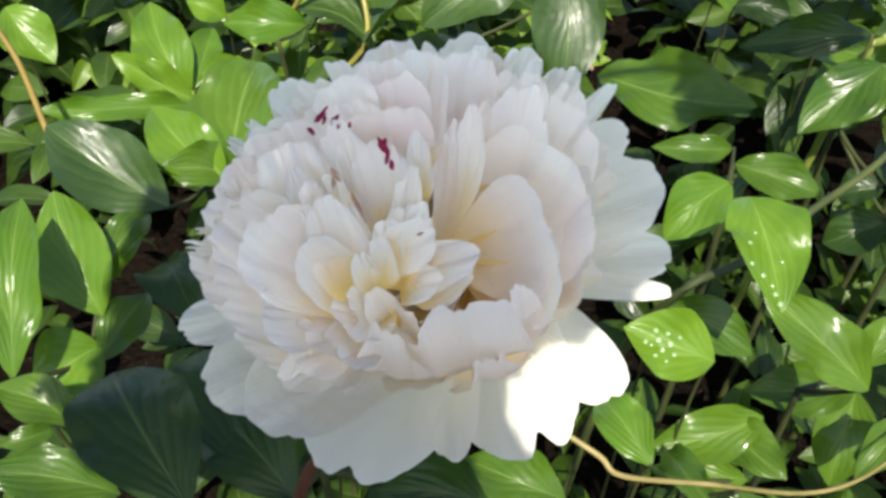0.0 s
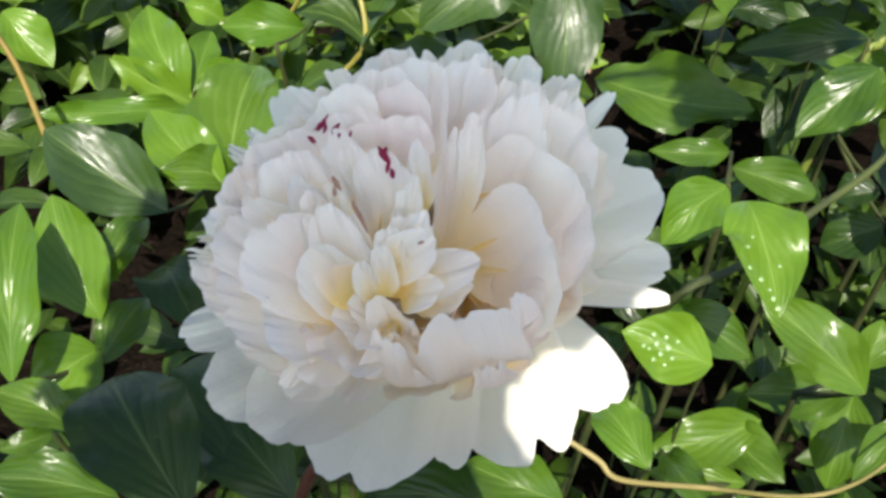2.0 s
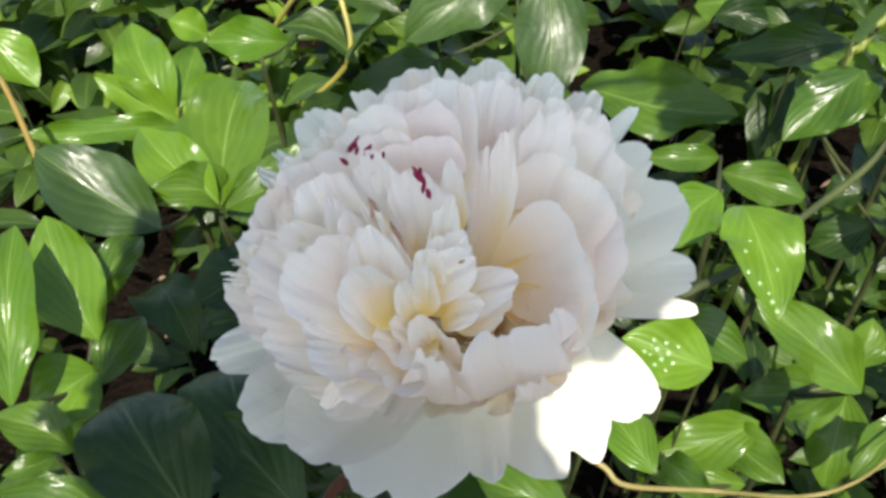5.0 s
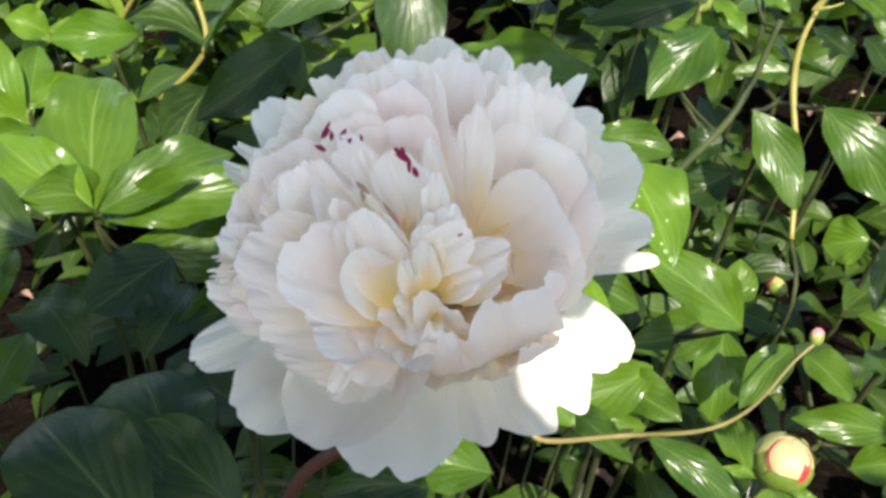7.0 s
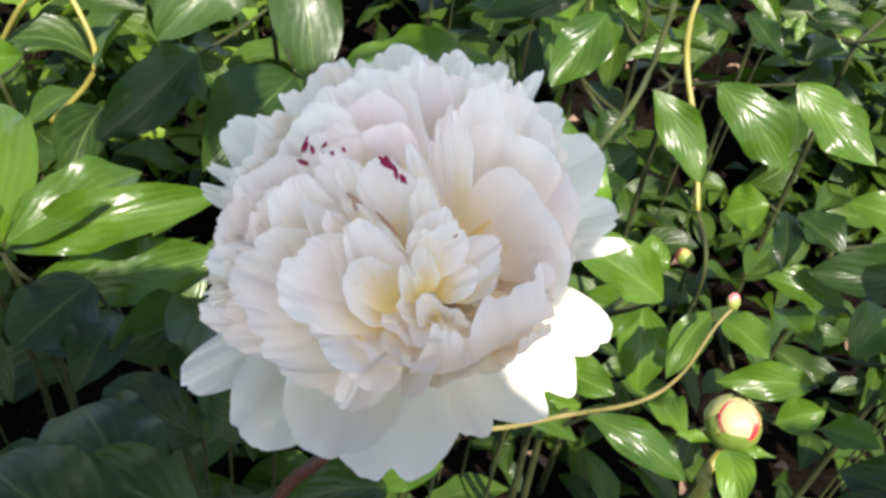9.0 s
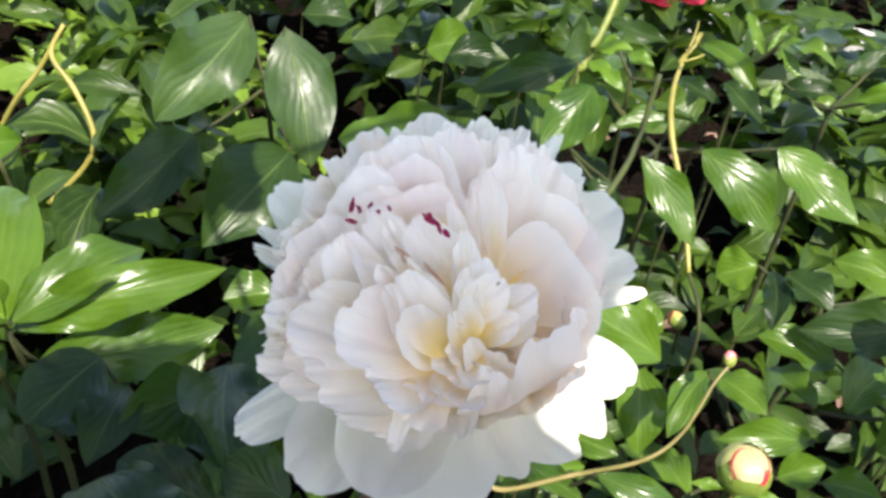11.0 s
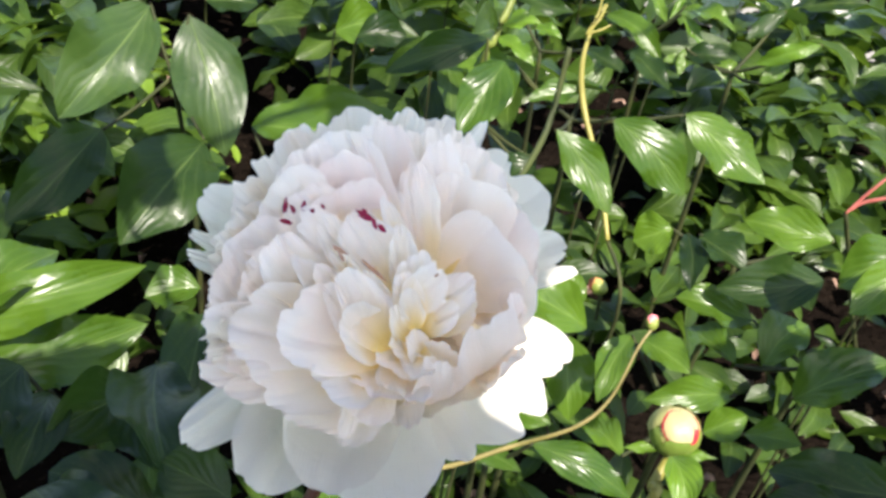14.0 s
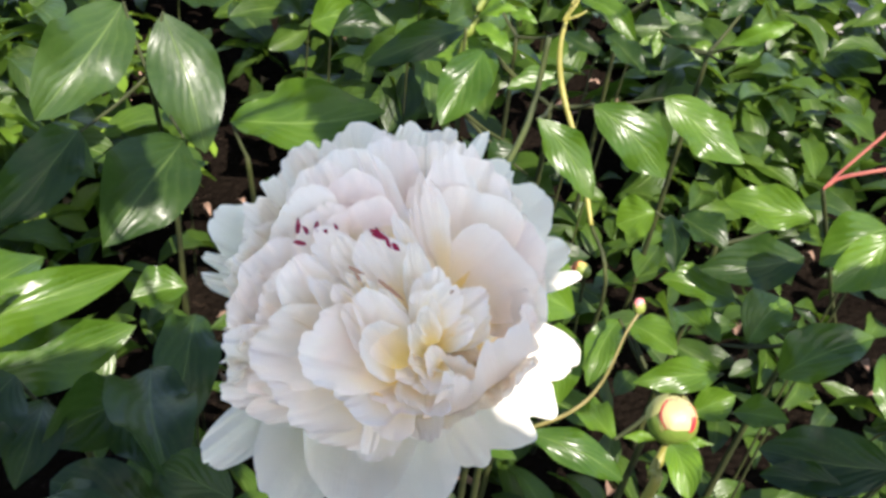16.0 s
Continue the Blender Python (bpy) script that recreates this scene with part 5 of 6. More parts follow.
leaflet(shoot, (0.379, 0.701, 0.345), (0.366, 0.633, 0.276), 0.060, (-0.228, -0.67, 0.707), material=LEAF_MID)
leaflet(shoot, (0.383, 0.716, 0.363), (0.394, 0.748, 0.404), 0.043, (-0.104, -0.781, 0.616), material=LEAF_MID)
wet = leaflet(shoot, (0.186, 0.536, 0.511), (0.116, 0.54, 0.526), 0.054, (0.124, -0.66, 0.741), material=LEAF_BRIGHT)
dew_drops(wet, ((8, 4, 2.5), (9, 3, 2.2), (9, 5, 2.0), (10, 4, 2.4), (7, 3, 1.8), (10, 2, 1.8), (11, 5, 2.1), (8, 2, 1.5), (12, 3, 2.0), (7, 5, 1.7), (11, 3, 1.5)))
leaflet(shoot, (0.16, 0.625, 0.479), (0.233, 0.595, 0.469), 0.045, (-0.172, -0.65, 0.74), material=LEAF_MID)
shoot = thing("peony_shoot", "sunlit peony leaflets with pale ribs", "plant", group="peony plants")
stalk(shoot, [(0.217, 0.589, 0), (0.217, 0.569, 0.191), (0.197, 0.529, 0.383)], (0.005, 0.004, 0.003))
stalk(shoot, [(0.197, 0.529, 0.383), (0.23, 0.563, 0.385), (0.262, 0.597, 0.395)], (0.0026, 0.0022, 0.0016), name="petiole")
stalk(shoot, [(0.197, 0.529, 0.383), (0.214, 0.563, 0.38), (0.231, 0.598, 0.385)], (0.0026, 0.0022, 0.0016), name="petiole")
stalk(shoot, [(0.197, 0.529, 0.383), (0.226, 0.543, 0.366), (0.256, 0.556, 0.358)], (0.0026, 0.0022, 0.0016), name="petiole")
stalk(shoot, [(0.141, 0.436, 0.504), (0.141, 0.454, 0.454), (0.144, 0.476, 0.252), (0.147, 0.496, 0)], (0.0013, 0.0014, 0.0015, 0.0018))
stalk(shoot, [(0.096, 0.456, 0.422), (0.096, 0.474, 0.372), (0.101, 0.496, 0.211), (0.106, 0.516, 0)], (0.0013, 0.0014, 0.0015, 0.0018))
leaflet(shoot, (0.262, 0.597, 0.395), (0.167, 0.552, 0.381), 0.049, (0.133, -0.539, 0.832), material=LEAF_MID)
leaflet(shoot, (0.231, 0.598, 0.385), (0.281, 0.543, 0.383), 0.044, (-0.335, -0.329, 0.883), material=LEAF_MID)
leaflet(shoot, (0.256, 0.556, 0.358), (0.172, 0.545, 0.364), 0.031, (0.133, -0.562, 0.817), material=LEAF_MID)
leaflet(shoot, (0.141, 0.436, 0.504), (0.104, 0.49, 0.503), 0.037, (-0.364, -0.241, 0.9), material=LEAF_BRIGHT)
leaflet(shoot, (0.096, 0.456, 0.422), (0.018, 0.472, 0.43), 0.050, (-0.012, -0.487, 0.873), material=LEAF_MID)
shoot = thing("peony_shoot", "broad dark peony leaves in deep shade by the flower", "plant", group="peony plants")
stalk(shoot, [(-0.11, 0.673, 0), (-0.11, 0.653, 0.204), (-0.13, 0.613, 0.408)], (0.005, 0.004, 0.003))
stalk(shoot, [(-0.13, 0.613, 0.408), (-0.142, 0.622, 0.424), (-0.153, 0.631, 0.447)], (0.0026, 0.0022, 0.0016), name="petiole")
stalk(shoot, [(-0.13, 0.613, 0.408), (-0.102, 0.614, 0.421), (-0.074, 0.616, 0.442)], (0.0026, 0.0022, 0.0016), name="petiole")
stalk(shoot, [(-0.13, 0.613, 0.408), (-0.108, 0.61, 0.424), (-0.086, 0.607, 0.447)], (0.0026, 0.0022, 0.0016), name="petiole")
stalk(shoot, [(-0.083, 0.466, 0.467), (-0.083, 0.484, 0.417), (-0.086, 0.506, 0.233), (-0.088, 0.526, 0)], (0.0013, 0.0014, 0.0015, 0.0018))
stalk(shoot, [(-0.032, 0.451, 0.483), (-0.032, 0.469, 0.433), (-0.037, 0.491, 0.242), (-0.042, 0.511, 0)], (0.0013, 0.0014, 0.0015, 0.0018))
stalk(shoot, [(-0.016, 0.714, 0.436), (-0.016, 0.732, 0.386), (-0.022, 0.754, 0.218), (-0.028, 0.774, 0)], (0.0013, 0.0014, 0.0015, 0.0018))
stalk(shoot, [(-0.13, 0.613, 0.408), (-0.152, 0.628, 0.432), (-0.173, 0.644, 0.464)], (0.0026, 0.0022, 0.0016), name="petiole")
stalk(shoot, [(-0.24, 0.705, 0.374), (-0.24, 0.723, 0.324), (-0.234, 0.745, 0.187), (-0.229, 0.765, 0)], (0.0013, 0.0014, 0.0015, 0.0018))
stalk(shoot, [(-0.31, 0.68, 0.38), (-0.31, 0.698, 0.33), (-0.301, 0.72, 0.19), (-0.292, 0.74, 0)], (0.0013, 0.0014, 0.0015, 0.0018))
# dark default green again, deepening the shade by colour
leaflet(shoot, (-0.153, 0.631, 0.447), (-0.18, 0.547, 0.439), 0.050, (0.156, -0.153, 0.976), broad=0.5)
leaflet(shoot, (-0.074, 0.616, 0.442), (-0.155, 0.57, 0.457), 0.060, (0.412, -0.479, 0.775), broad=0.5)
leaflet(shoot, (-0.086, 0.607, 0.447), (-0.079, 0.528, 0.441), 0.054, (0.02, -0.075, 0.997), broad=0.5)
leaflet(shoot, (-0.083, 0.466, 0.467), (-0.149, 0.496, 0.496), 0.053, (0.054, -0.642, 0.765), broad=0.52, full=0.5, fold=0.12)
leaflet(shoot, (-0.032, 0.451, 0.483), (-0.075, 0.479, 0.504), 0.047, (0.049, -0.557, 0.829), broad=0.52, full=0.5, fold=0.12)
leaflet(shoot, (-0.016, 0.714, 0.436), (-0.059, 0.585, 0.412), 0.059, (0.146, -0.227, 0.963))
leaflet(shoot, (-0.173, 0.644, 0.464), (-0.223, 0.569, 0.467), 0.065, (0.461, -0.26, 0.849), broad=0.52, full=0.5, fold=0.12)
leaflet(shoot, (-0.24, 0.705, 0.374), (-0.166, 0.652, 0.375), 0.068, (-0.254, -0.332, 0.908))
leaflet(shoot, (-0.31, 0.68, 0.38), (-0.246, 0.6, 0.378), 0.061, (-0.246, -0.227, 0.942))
shoot = thing("peony_shoot", "small peony leaves at the back catching the sun", "plant", group="peony plants")
stalk(shoot, [(0.696, 1.168, 0), (0.696, 1.148, 0.259), (0.676, 1.108, 0.517)], (0.005, 0.004, 0.003))
stalk(shoot, [(0.676, 1.108, 0.517), (0.645, 1.119, 0.528), (0.613, 1.129, 0.546)], (0.0026, 0.0022, 0.0016), name="petiole")
stalk(shoot, [(0.676, 1.108, 0.517), (0.647, 1.127, 0.521), (0.618, 1.145, 0.533)], (0.0026, 0.0022, 0.0016), name="petiole")
stalk(shoot, [(0.676, 1.108, 0.517), (0.695, 1.114, 0.52), (0.713, 1.12, 0.531)], (0.0026, 0.0022, 0.0016), name="petiole")
stalk(shoot, [(0.676, 1.108, 0.517), (0.696, 1.114, 0.521), (0.715, 1.119, 0.533)], (0.0026, 0.0022, 0.0016), name="petiole")
stalk(shoot, [(0.676, 1.108, 0.517), (0.692, 1.092, 0.541), (0.707, 1.077, 0.572)], (0.0026, 0.0022, 0.0016), name="petiole")
stalk(shoot, [(0.676, 1.108, 0.517), (0.684, 1.084, 0.539), (0.691, 1.06, 0.568)], (0.0026, 0.0022, 0.0016), name="petiole")
leaflet(shoot, (0.613, 1.129, 0.546), (0.658, 1.033, 0.513), 0.034, (-0.364, -0.453, 0.814), material=LEAF_MID)
leaflet(shoot, (0.618, 1.145, 0.533), (0.648, 1.094, 0.518), 0.026, (-0.125, -0.348, 0.929))
leaflet(shoot, (0.713, 1.12, 0.531), (0.717, 1.195, 0.566), 0.022, (-0.284, -0.387, 0.877), material=LEAF_MID)
leaflet(shoot, (0.715, 1.119, 0.533), (0.758, 1.143, 0.571), 0.011, (-0.226, -0.689, 0.688), material=LEAF_BRIGHT)
leaflet(shoot, (0.707, 1.077, 0.572), (0.738, 0.997, 0.568), 0.035, (-0.414, -0.206, 0.887), material=LEAF_MID)
leaflet(shoot, (0.691, 1.06, 0.568), (0.715, 1.021, 0.532), 0.018, (-0.276, -0.742, 0.611), material=LEAF_BRIGHT, fold=0.08, arch=0.04)
shoot = thing("peony_shoot", "dull green peony leaves with bright sun glints", "plant", group="peony plants")
stalk(shoot, [(0.703, 0.972, 0), (0.703, 0.952, 0.274), (0.683, 0.912, 0.549)], (0.005, 0.004, 0.003))
stalk(shoot, [(0.683, 0.912, 0.549), (0.717, 0.92, 0.582), (0.75, 0.927, 0.623)], (0.0026, 0.0022, 0.0016), name="petiole")
stalk(shoot, [(0.683, 0.912, 0.549), (0.7, 0.864, 0.584), (0.718, 0.816, 0.627)], (0.0026, 0.0022, 0.0016), name="petiole")
stalk(shoot, [(0.683, 0.912, 0.549), (0.665, 0.945, 0.544), (0.647, 0.977, 0.547)], (0.0026, 0.0022, 0.0016), name="petiole")
stalk(shoot, [(0.683, 0.912, 0.549), (0.675, 0.924, 0.546), (0.667, 0.936, 0.55)], (0.0026, 0.0022, 0.0016), name="petiole")
stalk(shoot, [(0.683, 0.912, 0.549), (0.666, 0.946, 0.548), (0.65, 0.979, 0.556)], (0.0026, 0.0022, 0.0016), name="petiole")
stalk(shoot, [(0.683, 0.912, 0.549), (0.673, 0.875, 0.556), (0.664, 0.838, 0.571)], (0.0026, 0.0022, 0.0016), name="petiole")
leaflet(shoot, (0.75, 0.927, 0.623), (0.696, 0.923, 0.588), 0.023, (-0.324, -0.724, 0.609), fold=0.08, arch=0.04)
leaflet(shoot, (0.718, 0.816, 0.627), (0.659, 0.852, 0.59), 0.023, (-0.658, -0.568, 0.495), material=LEAF_BRIGHT)
leaflet(shoot, (0.647, 0.977, 0.547), (0.712, 0.932, 0.559), 0.032, (-0.472, -0.478, 0.741))
leaflet(shoot, (0.667, 0.936, 0.55), (0.705, 0.909, 0.537), 0.027, (-0.288, -0.72, 0.632), material=LEAF_MID, fold=0.08, arch=0.04)
leaflet(shoot, (0.65, 0.979, 0.556), (0.635, 0.959, 0.526), 0.016, (-0.276, -0.73, 0.625), material=LEAF_MID, fold=0.08, arch=0.04)
leaflet(shoot, (0.664, 0.838, 0.571), (0.704, 0.841, 0.594), 0.022, (-0.309, -0.705, 0.638), material=LEAF_MID, fold=0.08, arch=0.04)
shoot = thing("peony_shoot", "teal green peony leaves in half shade", "plant", group="peony plants")
stalk(shoot, [(0.519, 1.155, 0), (0.519, 1.135, 0.254), (0.499, 1.095, 0.508)], (0.005, 0.004, 0.003))
stalk(shoot, [(0.58, 0.997, 0.544), (0.58, 1.015, 0.494), (0.576, 1.037, 0.272), (0.572, 1.057, 0)], (0.0013, 0.0014, 0.0015, 0.0018))
stalk(shoot, [(0.499, 1.095, 0.508), (0.519, 1.069, 0.516), (0.539, 1.042, 0.532)], (0.0026, 0.0022, 0.0016), name="petiole")
stalk(shoot, [(0.499, 1.095, 0.508), (0.489, 1.128, 0.533), (0.479, 1.162, 0.565)], (0.0026, 0.0022, 0.0016), name="petiole")
stalk(shoot, [(0.499, 1.095, 0.508), (0.5, 1.11, 0.516), (0.5, 1.125, 0.532)], (0.0026, 0.0022, 0.0016), name="petiole")
stalk(shoot, [(0.356, 1.123, 0.513), (0.356, 1.141, 0.463), (0.363, 1.163, 0.257), (0.37, 1.183, 0)], (0.0013, 0.0014, 0.0015, 0.0018))
stalk(shoot, [(0.412, 1.229, 0.544), (0.412, 1.247, 0.494), (0.417, 1.269, 0.272), (0.421, 1.289, 0)], (0.0013, 0.0014, 0.0015, 0.0018))
stalk(shoot, [(0.627, 0.987, 0.535), (0.627, 1.005, 0.485), (0.621, 1.027, 0.268), (0.614, 1.047, 0)], (0.0013, 0.0014, 0.0015, 0.0018))
leaflet(shoot, (0.58, 0.997, 0.544), (0.599, 0.921, 0.524), 0.035, (-0.39, -0.32, 0.864))
leaflet(shoot, (0.539, 1.042, 0.532), (0.572, 0.98, 0.526), 0.028, (-0.501, -0.35, 0.791))
leaflet(shoot, (0.479, 1.162, 0.565), (0.544, 1.101, 0.559), 0.030, (-0.449, -0.56, 0.696))
leaflet(shoot, (0.5, 1.125, 0.532), (0.524, 1.088, 0.531), 0.024, (-0.469, -0.321, 0.823), material=LEAF_BRIGHT)
leaflet(shoot, (0.356, 1.123, 0.513), (0.423, 1.061, 0.519), 0.025, (-0.495, -0.471, 0.73))
leaflet(shoot, (0.412, 1.229, 0.544), (0.439, 1.187, 0.526), 0.025, (-0.357, -0.557, 0.75))
leaflet(shoot, (0.627, 0.987, 0.535), (0.656, 0.983, 0.544), 0.014, (-0.265, -0.73, 0.63), material=LEAF_MID, fold=0.08, arch=0.04)
shoot = thing("peony_plant", "yellow-green upright peony stem with a leaf joint", "plant", group="peony plants")
stalk(shoot, [(0.407, 1, 0.667), (0.393, 0.984, 0.638), (0.367, 0.965, 0.59), (0.344, 0.954, 0.521), (0.324, 1.004, 0)], (0.0042, 0.0044, 0.0046, 0.0044, 0.005), STEM_LIME)
leaflet(shoot, (0.374, 0.967, 0.603), (0.412, 0.942, 0.616), 0.024, (-0.493, -0.31, 0.813), material=LEAF_BRIGHT)
leaflet(shoot, (0.368, 0.965, 0.593), (0.395, 0.909, 0.578), 0.022, (-0.264, -0.36, 0.895), material=LEAF_BRIGHT)
shoot = thing("peony_plant", "thick green peony stem leaning across the bed", "plant", group="peony plants")
stalk(shoot, [(0.329, 0.722, 0.686), (0.308, 0.7, 0.613), (0.246, 0.635, 0.591), (0.196, 0.593, 0.562), (0.151, 0.557, 0.553), (0.131, 0.617, 0.393), (0.121, 0.667, 0)], (0.0028, 0.003, 0.0032, 0.0034, 0.0036, 0.004, 0.005), STEM_OLIVE)
shoot = thing("peony_plant", "straw-yellow upright peony stem", "plant", group="peony plants")
stalk(shoot, [(0.481, 0.922, 0.644), (0.455, 0.901, 0.615), (0.437, 0.873, 0.587), (0.428, 0.836, 0.556), (0.433, 0.786, 0.502), (0.429, 0.733, 0.445)], (0.0018, 0.0022, 0.0034, 0.0036, 0.003, 0.0026), STEM_YELLOW)
stalk(shoot, [(0.444, 0.89, 0.622), (0.456, 0.893, 0.645), (0.471, 0.915, 0.661)], (0.0016, 0.0013, 0.001), STEM_YELLOW, name="petiole")
stalk(shoot, [(0.444, 0.89, 0.622), (0.46, 0.884, 0.63), (0.478, 0.897, 0.629)], (0.0016, 0.0013, 0.001), STEM_YELLOW, name="petiole")
stalk(shoot, [(0.444, 0.89, 0.622), (0.458, 0.89, 0.64), (0.475, 0.908, 0.65)], (0.0016, 0.0013, 0.001), STEM_YELLOW, name="petiole")
stalk(shoot, [(0.429, 0.733, 0.445), (0.424, 0.676, 0.377), (0.449, 0.783, 0)], (0.0022, 0.0024, 0.003))
shoot = thing("peony_plant", "bent straw-coloured peony stalk at the back of the bed", "plant", group="peony plants")
stalk(shoot, [(-0.251, 1.257, 0.514), (-0.267, 1.241, 0.481), (-0.241, 1.217, 0.443), (-0.22, 1.183, 0.393), (-0.236, 1.179, 0.348), (-0.29, 1.182, 0.288)], (0.003, 0.0036, 0.0038, 0.0038, 0.0038, 0.0038), STEM_YELLOW)
stalk(shoot, [(-0.249, 1.259, 0.517), (-0.287, 1.25, 0.457), (-0.322, 1.246, 0.414), (-0.39, 1.283, 0.295)], (0.003, 0.0034, 0.0036, 0.0036), STEM_YELLOW)
shoot = thing("peony_plant", "thin straw-coloured stalk among sunlit leaves", "plant", group="peony plants")
stalk(shoot, [(-0.5, 0.769, 0.572), (-0.462, 0.747, 0.537), (-0.415, 0.7, 0.486), (-0.412, 0.72, 0.44)], (0.003, 0.003, 0.003, 0.003), STEM_AMBER)
shoot = thing("peony_plant", "pinkish red bare stems at the edge of the bed", "plant", group="peony plants")
stalk(shoot, [(0.826, 0.713, 0.537), (0.779, 0.724, 0.472), (0.758, 0.726, 0.443)], (0.002, 0.002, 0.002), STEM_PINK)
stalk(shoot, [(0.826, 0.68, 0.494), (0.778, 0.719, 0.463), (0.763, 0.725, 0.448)], (0.0024, 0.0024, 0.002), STEM_PINK)
stalk(shoot, [(0.758, 0.726, 0.443), (0.883, 0.767, 0.255), (0.983, 0.784, 0.085)], (0.003, 0.0032, 0.0034))
# stalk with a small pink bud
small_bud = thing("peony_bud", "small peony bud with a pink tip on a curved straw stalk", "flower bud", group="peony buds")
stalk(small_bud, [(0.377, 0.556, 0.474), (0.357, 0.544, 0.463), (0.314, 0.508, 0.445), (0.264, 0.48, 0.449), (0.19, 0.46, 0.465), (0.128, 0.445, 0.476), (0.110, 0.450, 0.486), (0.084, 0.457, 0.495)], (0.0012, 0.0013, 0.0015, 0.0018, 0.002, 0.0021, 0.0022, 0.0022), STEM_STRAW)
bud_body(small_bud, (0.378, 0.56, 0.478), (0.231, 0.58, 0.781), 0.0060, True)
small_bud = thing("peony_bud", "tiny yellow-green peony bud", "flower bud", group="peony buds")
bud_body(small_bud, (0.503, 0.836, 0.289), (-0.61, 0.711, 0.351), 0.0105, True, BUD_TIP)
stalk(small_bud, [(0.503, 0.836, 0.289), (0.533, 0.866, 0.239), (0.553, 0.886, 0)], (0.002, 0.0024, 0.003))
# fat bud beside the open flower
big_bud = thing("peony_bud", "fat green and cream peony bud with crimson edges", "flower bud", group="peony buds")
bud_body(big_bud, (0.19, 0.291, 0.658), (0.109, 0.294, 0.95), 0.0143, False)
stalk(big_bud, [(0.189, 0.287, 0.645), (0.173, 0.276, 0.636), (0.166, 0.269, 0.62), (0.136, 0.299, 0.37), (0.136, 0.339, 0)], (0.0028, 0.003, 0.0032, 0.004, 0.005), STEM_YELLOW)
leaflet(big_bud, (0.174, 0.271, 0.664), (0.167, 0.24, 0.659), 0.019, (-0.22, -0.097, 0.971), material=LEAF_BRIGHT)
leaflet(big_bud, (0.183, 0.286, 0.649), (0.162, 0.295, 0.649), 0.006, (-0.124, -0.298, 0.947), material=LEAF_BRIGHT)
leaflet(big_bud, (0.183, 0.286, 0.649), (0.203, 0.269, 0.658), 0.006, (-0.465, -0.075, 0.882), material=LEAF_BRIGHT)
# stem that carries the open flower
stalk(peony, [(0, 0, -0.03), (-0.046, -0.054, -0.075), (-0.085, -0.08, -0.112), (-0.174, -0.181, -0.296), (-0.301, -0.446, -0.634)], (0.0026, 0.0027, 0.0028, 0.0035, 0.004), STEM_RED, label="red-brown stem")


# ---- the bed of leaves behind and below ----
def field(name, label, count, place, size, seed, material):
    """Many leaflets in sprays, as one mesh. place(rs) gives the crown of a spray."""
    rs = np.random.RandomState(seed)
    verts, uvs, faces, off = [], [], [], 0
    nu, nv = 8, 5
    quads = grid_faces(nu, nv)
    while count > 0:
        c = np.array(place(rs))
        if math.hypot(c[0] - 1.25, c[1] - 0.80) < 0.30 and rs.rand() < 0.8:
            continue
        turn = rs.uniform(0, 6.28)
        n = rs.randint(3, 7)
        for k in range(n):
            a = turn + 2.1 * math.pi * k / n + rs.uniform(-0.3, 0.3)
            length = rs.uniform(*size)
            drop = rs.uniform(-0.75, 0.35)
            d = unit((math.cos(a), math.sin(a), drop))
            b = c + d * rs.uniform(0.005, 0.03) + rs.normal(0, 0.02, 3)
            f = unit((rs.normal(0, 0.55), rs.normal(-0.1, 0.5), 1.0))
            pts, uv = leaf_points(b, b + d * length, length * rs.uniform(0.36, 0.56), f, rs.uniform(0.02, 0.16), rs.uniform(0.1, 0.4), 0.03, rs.randint(1 << 30), nu, nv, rs.uniform(0.4, 0.5))
            pts[:, 2] = np.maximum(pts[:, 2], 0.02)
            verts.append(pts)
            uvs.append(uv)
            faces += [tuple(i + off for i in q) for q in quads]
            off += len(pts)
            count -= 1
    me = mesh_of(name, np.concatenate(verts), faces, material, np.concatenate(uvs))
    return tagged(new(name, me), label, "plants", kind="stuff")


def low_place(rs):
    x, y = rs.uniform(-0.75, 1.1), rs.uniform(0.42, 1.3)
    return x, y, rs.uniform(0.03, 0.14) + 0.05 * (y - 0.4)


def mid_place(rs):
    x, y = rs.uniform(-2.6, 2.2), rs.uniform(1.2, 2.9)
    far = 0.65 * x + 0.76 * y
    clump = noise.noise((x * 3.2, y * 3.2, 1.0))
    if clump < -0.02:
        return mid_place(rs)
    tall = 0.55 if x > 0.95 else 1.0
    return (x, y, (rs.uniform(0.06, 0.20) + 0.62 * (clump + 0.02)) * tall) if far < 2.2 else (x, y, rs.uniform(0.06, 0.28)) if far < 2.74 else mid_place(rs)


def far_place(rs):
    x, y = rs.normal(0.6, 2.0), rs.uniform(2.7, 5.6)
    if noise.noise((x * 0.9, y * 0.9, 3.0)) < -0.15:
        return far_place(rs)
    far = 0.65 * x + 0.76 * y
    return (x, y, rs.uniform(0.05, 0.16) if far < 3.4 else rs.uniform(0.1, 0.3)) if far > 2.88 else (x, y, rs.uniform(0.05, 0.18)) if far < 2.74 else far_place(rs)


def side_place(rs):
    side = -1 if rs.rand() < 0.5 else 1
    x, y = (rs.uniform(0.8, 2.5) + 0.3 * noise.noise((rs.uniform(-9, 9), 0.0, 0.0))) * side, rs.uniform(0.0, 1.35)
    if side > 0:
        x = max(x, 0.95 + 0.2 * y)
    return (x, y, rs.uniform(0.06, 0.3)) if 0.65 * x + 0.76 * y < 2.74 and noise.noise((x * 1.2, y * 1.2, 7.0)) > -0.25 else side_place(rs)


